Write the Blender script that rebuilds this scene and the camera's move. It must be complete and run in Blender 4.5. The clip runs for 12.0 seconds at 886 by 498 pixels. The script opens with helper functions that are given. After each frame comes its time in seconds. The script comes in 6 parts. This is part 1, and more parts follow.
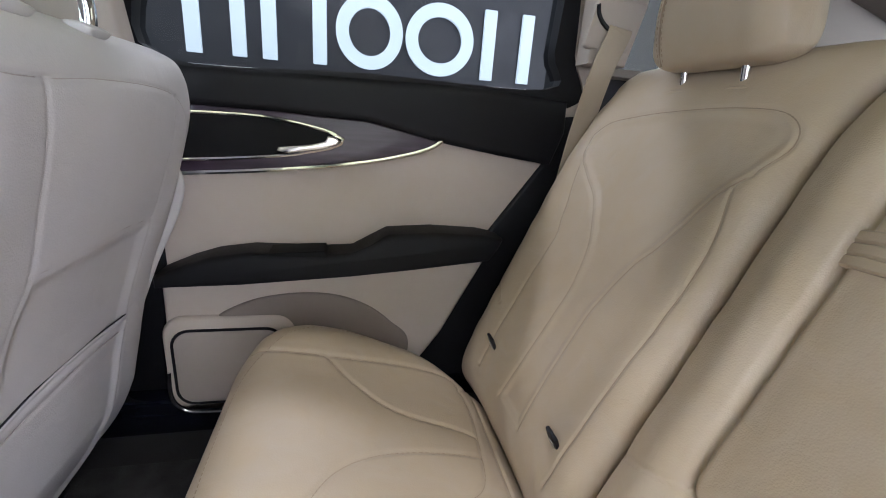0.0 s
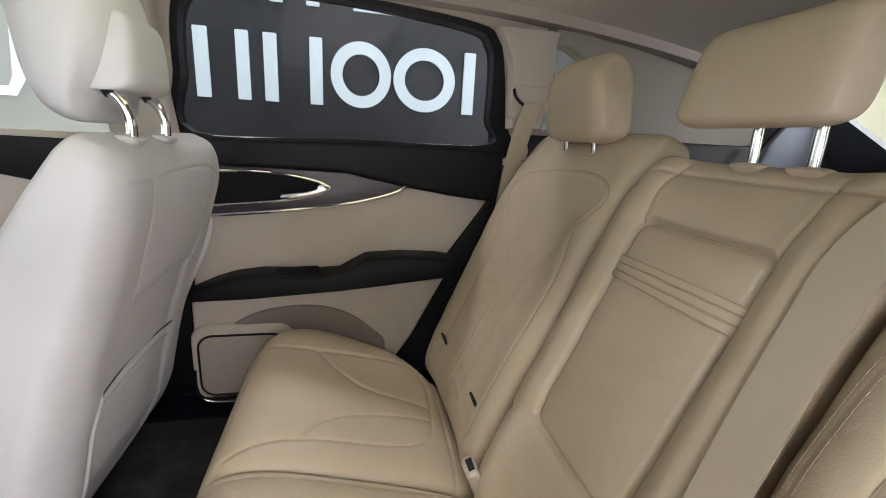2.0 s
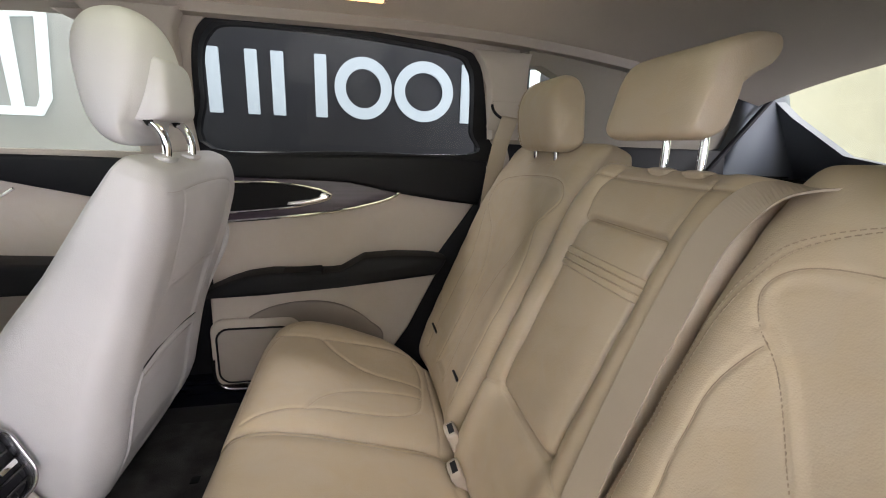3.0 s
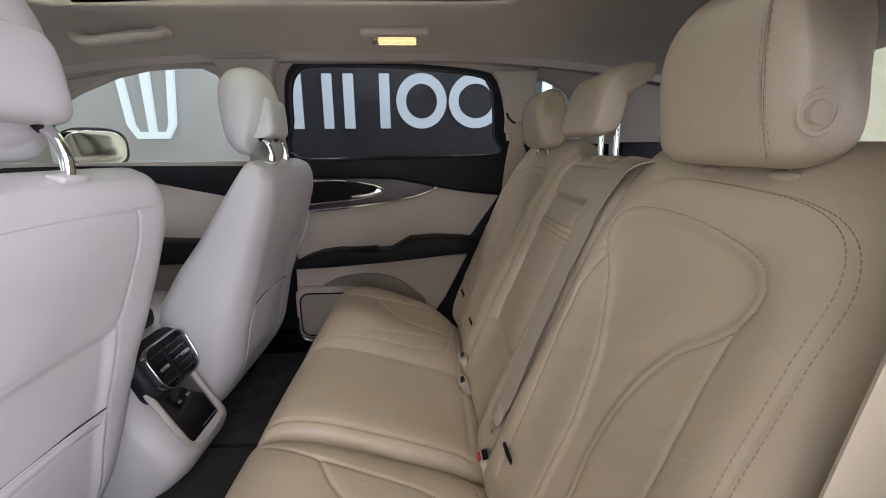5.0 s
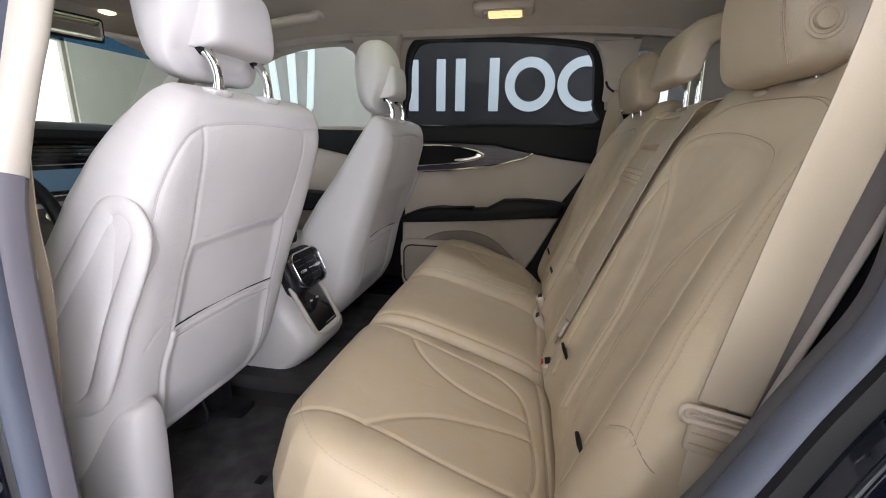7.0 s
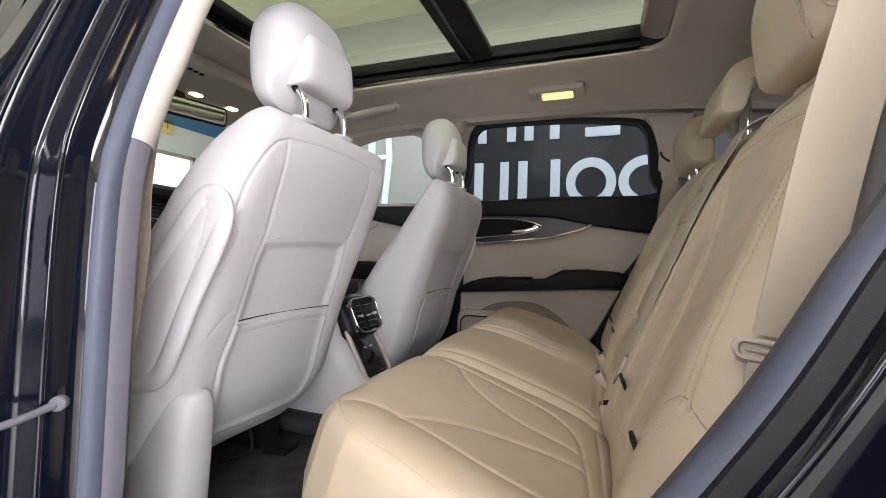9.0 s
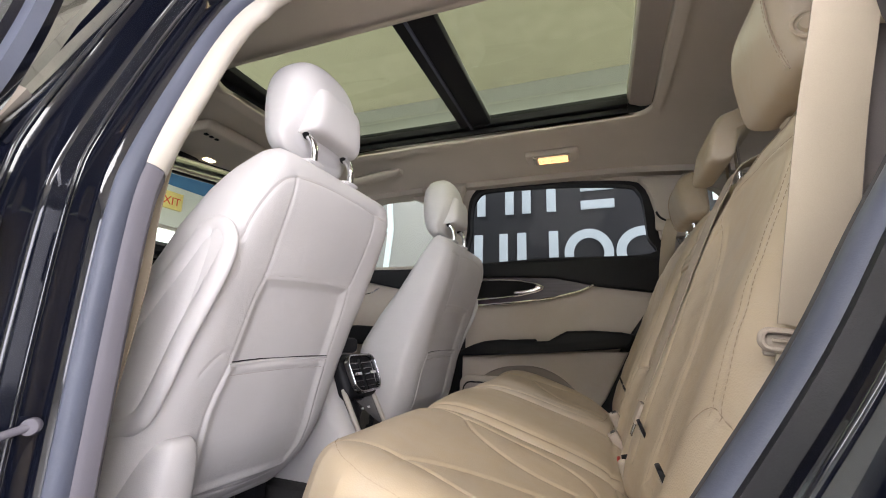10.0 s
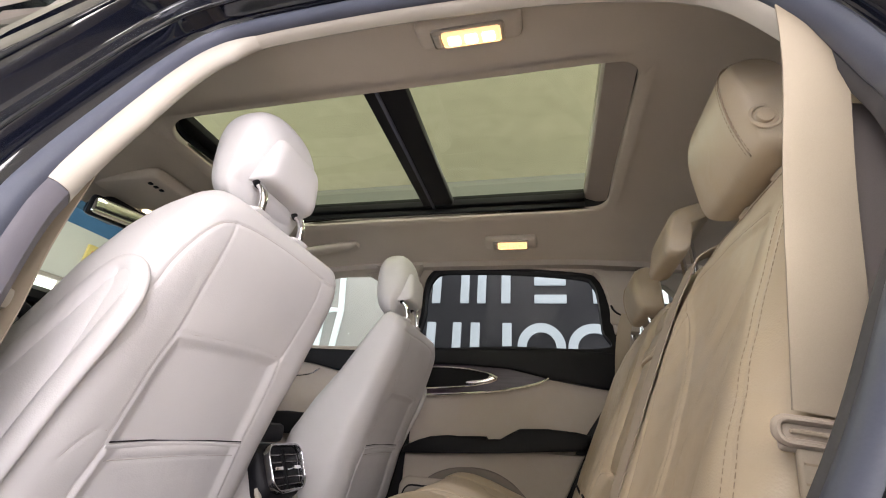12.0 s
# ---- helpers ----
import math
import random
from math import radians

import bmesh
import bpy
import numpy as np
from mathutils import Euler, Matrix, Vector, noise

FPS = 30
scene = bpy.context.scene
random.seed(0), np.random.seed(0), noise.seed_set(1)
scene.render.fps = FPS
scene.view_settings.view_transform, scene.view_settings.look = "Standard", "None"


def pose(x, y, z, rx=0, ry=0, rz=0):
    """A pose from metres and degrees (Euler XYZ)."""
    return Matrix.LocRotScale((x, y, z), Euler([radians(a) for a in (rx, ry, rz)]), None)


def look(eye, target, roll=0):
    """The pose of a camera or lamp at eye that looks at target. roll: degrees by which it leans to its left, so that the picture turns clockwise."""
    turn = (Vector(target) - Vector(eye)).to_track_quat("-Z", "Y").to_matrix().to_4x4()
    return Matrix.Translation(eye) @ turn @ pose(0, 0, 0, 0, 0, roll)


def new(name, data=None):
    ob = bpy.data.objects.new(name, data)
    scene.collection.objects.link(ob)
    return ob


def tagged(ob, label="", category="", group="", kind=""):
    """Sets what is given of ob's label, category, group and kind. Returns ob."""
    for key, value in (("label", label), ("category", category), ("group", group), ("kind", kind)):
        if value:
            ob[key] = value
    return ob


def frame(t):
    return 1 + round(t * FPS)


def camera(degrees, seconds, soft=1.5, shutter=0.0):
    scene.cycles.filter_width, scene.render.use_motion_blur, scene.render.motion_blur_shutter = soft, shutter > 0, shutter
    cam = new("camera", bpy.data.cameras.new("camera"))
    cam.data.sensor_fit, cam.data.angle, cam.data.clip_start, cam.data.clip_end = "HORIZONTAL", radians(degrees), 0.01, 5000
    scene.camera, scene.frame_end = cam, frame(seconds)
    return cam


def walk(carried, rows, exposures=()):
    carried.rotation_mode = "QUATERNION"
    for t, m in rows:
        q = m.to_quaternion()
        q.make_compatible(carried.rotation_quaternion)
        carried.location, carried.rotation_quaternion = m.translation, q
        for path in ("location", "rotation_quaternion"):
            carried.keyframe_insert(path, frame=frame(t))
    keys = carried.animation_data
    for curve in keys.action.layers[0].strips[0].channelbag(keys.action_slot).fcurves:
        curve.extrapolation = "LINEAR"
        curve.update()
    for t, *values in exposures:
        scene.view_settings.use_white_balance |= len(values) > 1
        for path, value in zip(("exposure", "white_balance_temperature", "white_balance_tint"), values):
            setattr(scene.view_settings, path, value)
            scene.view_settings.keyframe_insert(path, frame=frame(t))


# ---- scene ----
cam = camera(92.9, 12.0, 1.0)
EXPOSURES = [(0, 0.83, 5780, 14), (1.0, 0.79, 5880, 12), (1.5, 0.79, 6050, 9), (2.1, 0.56, 6380, 12), (2.5, 0.55, 6430, 13), (4.5, 0.24, 6220, 16), (5.5, -0.17, 5980, 15), (7, 0.04, 6200, 13), (9, 0.15, 6300, 13), (12, 0.25, 6650, 15)]
PATH = [
    (0, (0.012, -0.143, 1.074), (0.457, 1.714, 0.482), 4.3),
    (0.5, (0.017, -0.204, 1.085), (0.466, 1.661, 0.518), 4.3),
    (1, (0.028, -0.262, 1.104), (0.479, 1.608, 0.557), 4.0),
    (1.5, (0.039, -0.335, 1.125), (0.491, 1.542, 0.604), 4.2),
    (2, (0.048, -0.412, 1.161), (0.492, 1.471, 0.655), 3.2),
    (2.5, (0.061, -0.484, 1.175), (0.494, 1.405, 0.682), 2.6),
    (4.5, (0.128, -0.799, 1.176), (0.326, 1.139, 0.722), -0.3),
    (5, (0.158, -0.895, 1.167), (0.245, 1.05, 0.708), -0.5),
    (5.5, (0.167, -0.956, 1.154), (0.131, 0.989, 0.69), -0.1),
    (6, (0.182, -1.009, 1.136), (0.051, 0.93, 0.661), 0.3),
    (6.5, (0.186, -1.062, 1.107), (-0.045, 0.865, 0.624), 0.4),
    (7, (0.201, -1.089, 1.063), (-0.178, 0.813, 0.575), 0.9),
    (7.2, (0.213, -1.101, 1.045), (-0.226, 0.791, 0.57), 1.4),
    (8.8, (0.253, -1.13, 0.905), (-0.424, 0.751, 0.857), 1.7),
    (9, (0.248, -1.128, 0.886), (-0.449, 0.747, 0.906), 1.6),
    (9.5, (0.242, -1.126, 0.846), (-0.463, 0.733, 1.057), 1.4),
    (10, (0.238, -1.117, 0.809), (-0.453, 0.719, 1.199), 1.5),
    (10.5, (0.218, -1.091, 0.782), (-0.409, 0.726, 1.335), 2.0),
    (11, (0.205, -1.072, 0.78), (-0.364, 0.718, 1.468), 3.1),
    (11.5, (0.206, -1.054, 0.788), (-0.308, 0.729, 1.535), 3.5),
    (12, (0.213, -1.042, 0.792), (-0.258, 0.729, 1.591), 4.4),
]
walk(cam, [(t, look(eye, target, roll)) for t, eye, target, roll in PATH], EXPOSURES)

# ---- world, lights ----
world = bpy.data.worlds.new("showroom_air")
world.use_nodes = True
scene.world = world
sky = world.node_tree.nodes.new("ShaderNodeTexSky")
sky.sky_type, sky.sun_disc = "NISHITA", False
sky.sun_elevation, sky.sun_rotation = radians(40), radians(200)
world.node_tree.links.new(sky.outputs[0], world.node_tree.nodes["Background"].inputs[0])
world.node_tree.nodes["Background"].inputs[1].default_value = 0.1


def area(name, m, sx, sy, watts, rgb):
    la = bpy.data.lights.new(name, "AREA")
    la.shape, la.size, la.size_y, la.energy, la.color = "RECTANGLE", sx, sy, watts, rgb
    ob = new(name, la)
    ob.matrix_world = m
    return ob


# daylight through the shop window behind the camera and the one ahead of the car, ceiling lights beside the car
area("window_daylight", look((2.8, -5.9, 1.7), (-0.2, 0.0, 1.0)), 6.5, 2.8, 610, (0.96, 0.955, 1.06))
area("side_window_daylight", look((-2.6, -6.0, 1.9), (0.0, 0.0, 1.2)), 5.0, 2.4, 210, (0.95, 0.98, 1.1))
area("front_window_daylight", look((-6.2, 2.2, 1.8), (0.0, 0.0, 1.2)), 4.5, 2.6, 65, (0.95, 1.0, 0.97))
area("ceiling_light_near", look((0.2, -3.8, 3.3), (0.2, -3.8, 0.0)), 5.0, 0.6, 185, (1.0, 0.98, 1.0))
area("ceiling_light_far", look((-0.5, 2.3, 3.3), (-0.5, 2.3, 0.0)), 5.0, 0.4, 60, (1.0, 0.98, 1.0))


# unseen fill added overhead to brighten the rear seat tops through the tailgate
area("rear_fill_light", look((3.5, -0.8, 3.3), (3.5, -0.8, 0.0)), 3.0, 1.2, 190, (1.0, 0.99, 0.97))


# ---- materials ----
def nodes_of(name):
    m = bpy.data.materials.new(name)
    m.use_nodes = True
    nt = m.node_tree
    return m, nt, nt.nodes["Principled BSDF"]


def surface(name, rgb, rough=0.5, metal=0.0, vary=0.08, scale=6.0, grain=250.0, bump=0.05, coat=0.0, island=0.0, spec=0.5, fine=0.04):
    """Base colour with broad stains, fine grain, roughness variation and bump."""
    m, nt, p = nodes_of(name)
    tc = nt.nodes.new("ShaderNodeTexCoord")
    n1 = nt.nodes.new("ShaderNodeTexNoise")
    n1.inputs["Scale"].default_value, n1.inputs["Detail"].default_value = scale, 4
    n2 = nt.nodes.new("ShaderNodeTexNoise")
    n2.inputs["Scale"].default_value, n2.inputs["Detail"].default_value = grain, 3
    for n in (n1, n2):
        nt.links.new(tc.outputs["Object"], n.inputs["Vector"])
    hsv = nt.nodes.new("ShaderNodeHueSaturation")
    hsv.inputs["Color"].default_value = (*rgb, 1)
    a = nt.nodes.new("ShaderNodeMapRange")
    a.inputs["From Min"].default_value, a.inputs["From Max"].default_value = 0.3, 0.7
    a.inputs["To Min"].default_value, a.inputs["To Max"].default_value = 1 - vary, 1 + vary
    nt.links.new(n1.outputs["Fac"], a.inputs["Value"])
    b = nt.nodes.new("ShaderNodeMapRange")
    b.inputs["From Min"].default_value, b.inputs["From Max"].default_value = 0.3, 0.7
    b.inputs["To Min"].default_value, b.inputs["To Max"].default_value = 1 - fine, 1 + fine
    nt.links.new(n2.outputs["Fac"], b.inputs["Value"])
    mul = nt.nodes.new("ShaderNodeMath")
    mul.operation = "MULTIPLY"
    nt.links.new(a.outputs[0], mul.inputs[0])
    nt.links.new(b.outputs[0], mul.inputs[1])
    nt.links.new(mul.outputs[0], hsv.inputs["Value"])
    nt.links.new(hsv.outputs[0], p.inputs["Base Color"])
    r = nt.nodes.new("ShaderNodeMapRange")
    r.inputs["From Min"].default_value, r.inputs["From Max"].default_value = 0.3, 0.7
    r.inputs["To Min"].default_value, r.inputs["To Max"].default_value = max(0.02, rough - 0.07), min(1, rough + 0.07)
    nt.links.new(n1.outputs["Fac"], r.inputs["Value"])
    nt.links.new(r.outputs[0], p.inputs["Roughness"])
    p.inputs["Metallic"].default_value = metal
    p.inputs["Specular IOR Level"].default_value = spec
    p.inputs["Coat Weight"].default_value = coat
    p.inputs["Coat Roughness"].default_value = 0.03
    if bump:
        bp = nt.nodes.new("ShaderNodeBump")
        bp.inputs["Strength"].default_value, bp.inputs["Distance"].default_value = bump, 0.002
        nt.links.new(n2.outputs["Fac"], bp.inputs["Height"])
        nt.links.new(bp.outputs[0], p.inputs["Normal"])
    return m


def leather(name, rgb, rough=0.42):
    """Grained hide: pebble cells, soft wrinkles, slow colour drift."""
    m, nt, p = nodes_of(name)
    tc = nt.nodes.new("ShaderNodeTexCoord")
    vo = nt.nodes.new("ShaderNodeTexVoronoi")
    vo.inputs["Scale"].default_value = 520
    wr = nt.nodes.new("ShaderNodeTexNoise")
    wr.inputs["Scale"].default_value, wr.inputs["Detail"].default_value, wr.inputs["Distortion"].default_value = 22, 5, 0.8
    big = nt.nodes.new("ShaderNodeTexNoise")
    big.inputs["Scale"].default_value, big.inputs["Detail"].default_value = 4.5, 3
    for n in (vo, wr, big):
        nt.links.new(tc.outputs["Object"], n.inputs["Vector"])
    hsv = nt.nodes.new("ShaderNodeHueSaturation")
    hsv.inputs["Color"].default_value = (*rgb, 1)
    a = nt.nodes.new("ShaderNodeMapRange")
    a.inputs["From Min"].default_value, a.inputs["From Max"].default_value = 0.3, 0.7
    a.inputs["To Min"].default_value, a.inputs["To Max"].default_value = 0.94, 1.05
    nt.links.new(big.outputs["Fac"], a.inputs["Value"])
    nt.links.new(a.outputs[0], hsv.inputs["Value"])
    s = nt.nodes.new("ShaderNodeMapRange")
    s.inputs["From Min"].default_value, s.inputs["From Max"].default_value = 0.3, 0.7
    s.inputs["To Min"].default_value, s.inputs["To Max"].default_value = 0.92, 1.08
    nt.links.new(wr.outputs["Fac"], s.inputs["Value"])
    nt.links.new(s.outputs[0], hsv.inputs["Saturation"])
    nt.links.new(hsv.outputs[0], p.inputs["Base Color"])
    r = nt.nodes.new("ShaderNodeMapRange")
    r.inputs["To Min"].default_value, r.inputs["To Max"].default_value = rough - 0.06, rough + 0.1
    nt.links.new(wr.outputs["Fac"], r.inputs["Value"])
    nt.links.new(r.outputs[0], p.inputs["Roughness"])
    b1 = nt.nodes.new("ShaderNodeBump")
    b1.inputs["Strength"].default_value, b1.inputs["Distance"].default_value = 0.28, 0.0005
    nt.links.new(vo.outputs["Distance"], b1.inputs["Height"])
    b2 = nt.nodes.new("ShaderNodeBump")
    b2.inputs["Strength"].default_value, b2.inputs["Distance"].default_value = 0.18, 0.006
    nt.links.new(wr.outputs["Fac"], b2.inputs["Height"])
    nt.links.new(b1.outputs[0], b2.inputs["Normal"])
    nt.links.new(b2.outputs[0], p.inputs["Normal"])
    return m


def wood(name, rgb):
    m = surface(name, rgb, rough=0.35, vary=0.35, scale=9, grain=120, bump=0.02, coat=0.15)
    nt = m.node_tree
    mp = nt.nodes.new("ShaderNodeMapping")
    mp.inputs["Scale"].default_value = (0.6, 4, 9)
    tc = [n for n in nt.nodes if n.type == "TEX_COORD"][0]
    nt.links.new(tc.outputs["Object"], mp.inputs["Vector"])
    for n in nt.nodes:
        if n.type == "TEX_NOISE":
            nt.links.new(mp.outputs[0], n.inputs["Vector"])
    return m


def glass(name, tint, gloss=0.06):
    """A thin pane: tinted see-through with a mirror film that grows towards grazing."""
    m, nt, p = nodes_of(name)
    nt.nodes.remove(p)
    out = [n for n in nt.nodes if n.type == "OUTPUT_MATERIAL"][0]
    tr = nt.nodes.new("ShaderNodeBsdfTransparent")
    tr.inputs[0].default_value = (*tint, 1)
    gl = nt.nodes.new("ShaderNodeBsdfGlossy")
    gl.inputs["Roughness"].default_value = 0.02
    lw = nt.nodes.new("ShaderNodeLayerWeight")
    lw.inputs[0].default_value = 0.5
    pw = nt.nodes.new("ShaderNodeMath")
    pw.operation, pw.inputs[1].default_value = "POWER", 4.0
    nt.links.new(lw.outputs["Facing"], pw.inputs[0])
    sc = nt.nodes.new("ShaderNodeMapRange")
    sc.inputs["To Min"].default_value, sc.inputs["To Max"].default_value = gloss * 0.6, 0.7
    nt.links.new(pw.outputs[0], sc.inputs["Value"])
    mx = nt.nodes.new("ShaderNodeMixShader")
    nt.links.new(sc.outputs[0], mx.inputs[0])
    nt.links.new(tr.outputs[0], mx.inputs[1])
    nt.links.new(gl.outputs[0], mx.inputs[2])
    nt.links.new(mx.outputs[0], out.inputs[0])
    return m


def glow(name, rgb, strength, base=1.0):
    m, nt, p = nodes_of(name)
    p.inputs["Base Color"].default_value = (*[c * base for c in rgb], 1)
    p.inputs["Emission Color"].default_value = (*rgb, 1)
    p.inputs["Emission Strength"].default_value = strength
    return m


LEATHER = leather("cream_leather", (0.46, 0.375, 0.266))
VINYL = leather("pale_vinyl", (0.525, 0.506, 0.502), 0.52)
LINER = surface("headliner_cloth", (0.60, 0.535, 0.465), 0.9, vary=0.04, grain=700, bump=0.12, fine=0.08)
PILLAR = surface("beige_pillar_plastic", (0.42, 0.37, 0.325), 0.6, vary=0.04, grain=900, bump=0.08)
QUARTER = surface("drab_quarter_plastic", (0.285, 0.255, 0.21), 0.75, vary=0.05, grain=900, bump=0.08)
TAUPE = surface("taupe_side_plastic", (0.33, 0.285, 0.255), 0.55, vary=0.04, grain=900, bump=0.08)
# taupe darkened in its base colour to stand for shade behind the near belt
SHADETRIM = surface("shaded_taupe_plastic", (0.19, 0.165, 0.155), 0.6, vary=0.05, grain=900, bump=0.08)
TRIM = surface("cream_plastic", (0.44, 0.405, 0.355), 0.5, vary=0.03, grain=900, bump=0.05)
DOORSKIN = leather("door_vinyl", (0.56, 0.485, 0.42), 0.5)
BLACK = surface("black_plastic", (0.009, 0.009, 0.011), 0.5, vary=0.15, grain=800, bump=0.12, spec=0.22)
GREYTRIM = surface("grey_plastic", (0.115, 0.108, 0.128), 0.6, vary=0.06, grain=900, bump=0.1, spec=0.3)
RUBBER = surface("door_seal_rubber", (0.075, 0.083, 0.115), 0.5, vary=0.12, grain=500, bump=0.05, spec=0.35)
PAINT = surface("black_paint", (0.004, 0.005, 0.010), 0.08, vary=0.05, grain=900, bump=0.0, coat=0.5, spec=0.35)
CHROME = surface("chrome", (0.85, 0.85, 0.87), 0.1, metal=1.0, vary=0.03, bump=0.0)
SATIN = surface("satin_metal", (0.6, 0.6, 0.62), 0.28, metal=1.0, vary=0.03, bump=0.0)
WOOD = wood("dark_wood", (0.05, 0.034, 0.052))
CARPET = surface("carpet", (0.026, 0.025, 0.026), 0.95, vary=0.35, scale=14, grain=420, bump=0.9, fine=0.3)
MAT = surface("mat_carpet", (0.034, 0.033, 0.034), 0.95, vary=0.7, scale=17, grain=420, bump=0.9, fine=0.3)
CUP = surface("matt_black", (0.007, 0.007, 0.008), 0.7, vary=0.1, bump=0.05, spec=0.2)
PIANO = surface("gloss_black", (0.01, 0.01, 0.012), 0.08, vary=0.05, bump=0.0, coat=0.5)
BAY = surface("slate_plastic", (0.13, 0.145, 0.165), 0.5, vary=0.06, grain=800, bump=0.1)
BUCKLE = surface("buckle_plastic", (0.42, 0.355, 0.29), 0.45, vary=0.04, grain=900, bump=0.05)
BELT = surface("belt_webbing", (0.36, 0.30, 0.228), 0.6, vary=0.05, grain=1400, bump=0.08)
SEAM = surface("pale_thread", (0.42, 0.385, 0.36), 0.7, vary=0.1)
THREAD = surface("thread", (0.31, 0.24, 0.172), 0.7, vary=0.1)
GLASS_DARK = glass("privacy_glass", (0.43, 0.46, 0.49), 0.02)
GLASS = glass("clear_glass", (0.86, 0.91, 0.87))
GLASS_ROOF = glass("roof_glass", (0.58, 0.64, 0.47))
WALLPAINT = surface("wall_paint", (0.72, 0.75, 0.68), 0.7, vary=0.03, grain=300, bump=0.05)
REARWALL = surface("cream_wall_paint", (0.38, 0.37, 0.29), 0.75, vary=0.05, grain=300, bump=0.05)
DARKWALL = surface("dark_wall", (0.010, 0.0105, 0.013), 0.6, vary=0.08, grain=200, bump=0.05)
GREYWALL = surface("grey_wall", (0.30, 0.304, 0.295), 0.6, vary=0.04, grain=200, bump=0.05)
TILE = surface("floor_tile", (0.72, 0.70, 0.67), 0.25, vary=0.08, grain=90, bump=0.03)
CEIL = surface("ceiling_tile", (0.66, 0.62, 0.52), 0.85, vary=0.06, grain=180, bump=0.25, fine=0.1)
LETTER = glow("sign_white", (0.83, 0.93, 0.95), 0.72, 0.3)
REDTAG = surface("red_plastic", (0.45, 0.03, 0.02), 0.4)
SCREEN = glow("screen_blue", (0.05, 0.09, 0.13), 0.6)
MIRROR = surface("mirror_silver", (0.9, 0.9, 0.9), 0.02, metal=1.0, vary=0.0, bump=0.0)
LAMPGLASS = glow("lamp_lens_amber", (1.0, 0.66, 0.32), 1.0)
LAMPWHITE = glow("lamp_lens_bright", (1.0, 0.84, 0.52), 5.0)
DAY = glow("daylight_pane", (0.93, 1.0, 0.96), 2.2)


# ---- mesh helpers ----
def thing(name, at, label, category, group="", kind=""):
    e = new(name)
    e.location = at
    e.empty_display_size = 0.05
    return tagged(e, label, category, group, kind)


def link(name, me, mat, parent=None, label="", smooth=True):
    if mat is not None and not me.materials:
        me.materials.append(mat)
    if smooth:
        me.polygons.foreach_set("use_smooth", [True] * len(me.polygons))
    ob = new(name, me)
    if parent is not None:
        root = parent
        off = Vector((0, 0, 0))
        while root is not None:
            off += root.location
            root = root.parent
        ob.parent = parent
        ob.location = -off
    return tagged(ob, label)


def raw(name, verts, faces, mat, parent=None, label="", smooth=True):
    me = bpy.data.meshes.new(name)
    me.from_pydata([tuple(map(float, v)) for v in verts], [], faces)
    me.update()
    return link(name, me, mat, parent, label, smooth)


def part(name, bm, mat, parent=None, label="", smooth=True, sharp=35):
    bmesh.ops.recalc_face_normals(bm, faces=bm.faces)
    me = bpy.data.meshes.new(name)
    bm.to_mesh(me)
    bm.free()
    ob = link(name, me, mat, parent, label, smooth)
    if smooth:
        me.set_sharp_from_angle(angle=radians(sharp))
    return ob


def box_bm(lo, hi, bevel=0.0, seg=2, m=None):
    bm = bmesh.new()
    bmesh.ops.create_cube(bm, size=1)
    for v in bm.verts:
        v.co = Vector([lo[i] + (v.co[i] + 0.5) * (hi[i] - lo[i]) for i in range(3)])
    if bevel:
        bmesh.ops.bevel(bm, geom=bm.edges[:], offset=bevel, segments=seg, affect="EDGES", profile=0.5)
    if m is not None:
        bmesh.ops.transform(bm, matrix=m, verts=bm.verts)
    return bm


def box(name, lo, hi, mat, parent=None, bevel=0.003, label="", m=None, seg=2):
    return part(name, box_bm(lo, hi, bevel, seg, m), mat, parent, label)


def spline(pts, n=12, closed=False):
    """Catmull-Rom through the points."""
    p = [np.array(q, float) for q in pts]
    out = []
    k = len(p)
    for i in range(k if closed else k - 1):
        p0 = p[(i - 1) % k] if closed or i > 0 else 2 * p[0] - p[1]
        p1, p2 = p[i], p[(i + 1) % k]
        p3 = p[(i + 2) % k] if closed or i + 2 < k else 2 * p[-1] - p[-2]
        for j in range(n):
            t = j / n
            out.append(0.5 * (2 * p1 + (p2 - p0) * t + (2 * p0 - 5 * p1 + 4 * p2 - p3) * t * t + (3 * p1 - p0 - 3 * p2 + p3) * t ** 3))
    if not closed:
        out.append(p[-1])
    return np.array(out)


def sweep(name, path, section, mat, parent=None, up=(0, -1, 0), closed_path=False, closed_section=True, label="", caps=True, sharp=40):
    """A section of (side, up) offsets carried along a path; side is square to the path and to up."""
    path = np.array(path, float)
    n, k = len(path), len(section(0) if callable(section) else section)
    verts, faces = [], []
    for i in range(n):
        a, b = path[(i - 1) % n] if closed_path or i else path[0], path[(i + 1) % n] if closed_path or i < n - 1 else path[-1]
        t = Vector(b - a).normalized()
        u = Vector(up)
        s = t.cross(u).normalized()
        w = s.cross(t).normalized()
        for so, uo in section(i) if callable(section) else section:
            verts.append(Vector(path[i]) + s * so + w * uo)
    m = k if closed_section else k - 1
    for i in range(n if closed_path else n - 1):
        for j in range(m):
            j2 = (j + 1) % k
            i2 = (i + 1) % n
            faces.append((i * k + j, i * k + j2, i2 * k + j2, i2 * k + j))
    if caps and closed_section and not closed_path:
        faces.append(tuple(range(k)))
        faces.append(tuple((n - 1) * k + j for j in reversed(range(k))))
    bm = bmesh.new()
    vs = [bm.verts.new(v) for v in verts]
    for f in faces:
        bm.faces.new([vs[i] for i in f])
    return part(name, bm, mat, parent, label, sharp=sharp)


def circle(r, n=10, sx=1.0, sy=1.0):
    return [(r * sx * math.cos(2 * math.pi * i / n), r * sy * math.sin(2 * math.pi * i / n)) for i in range(n)]


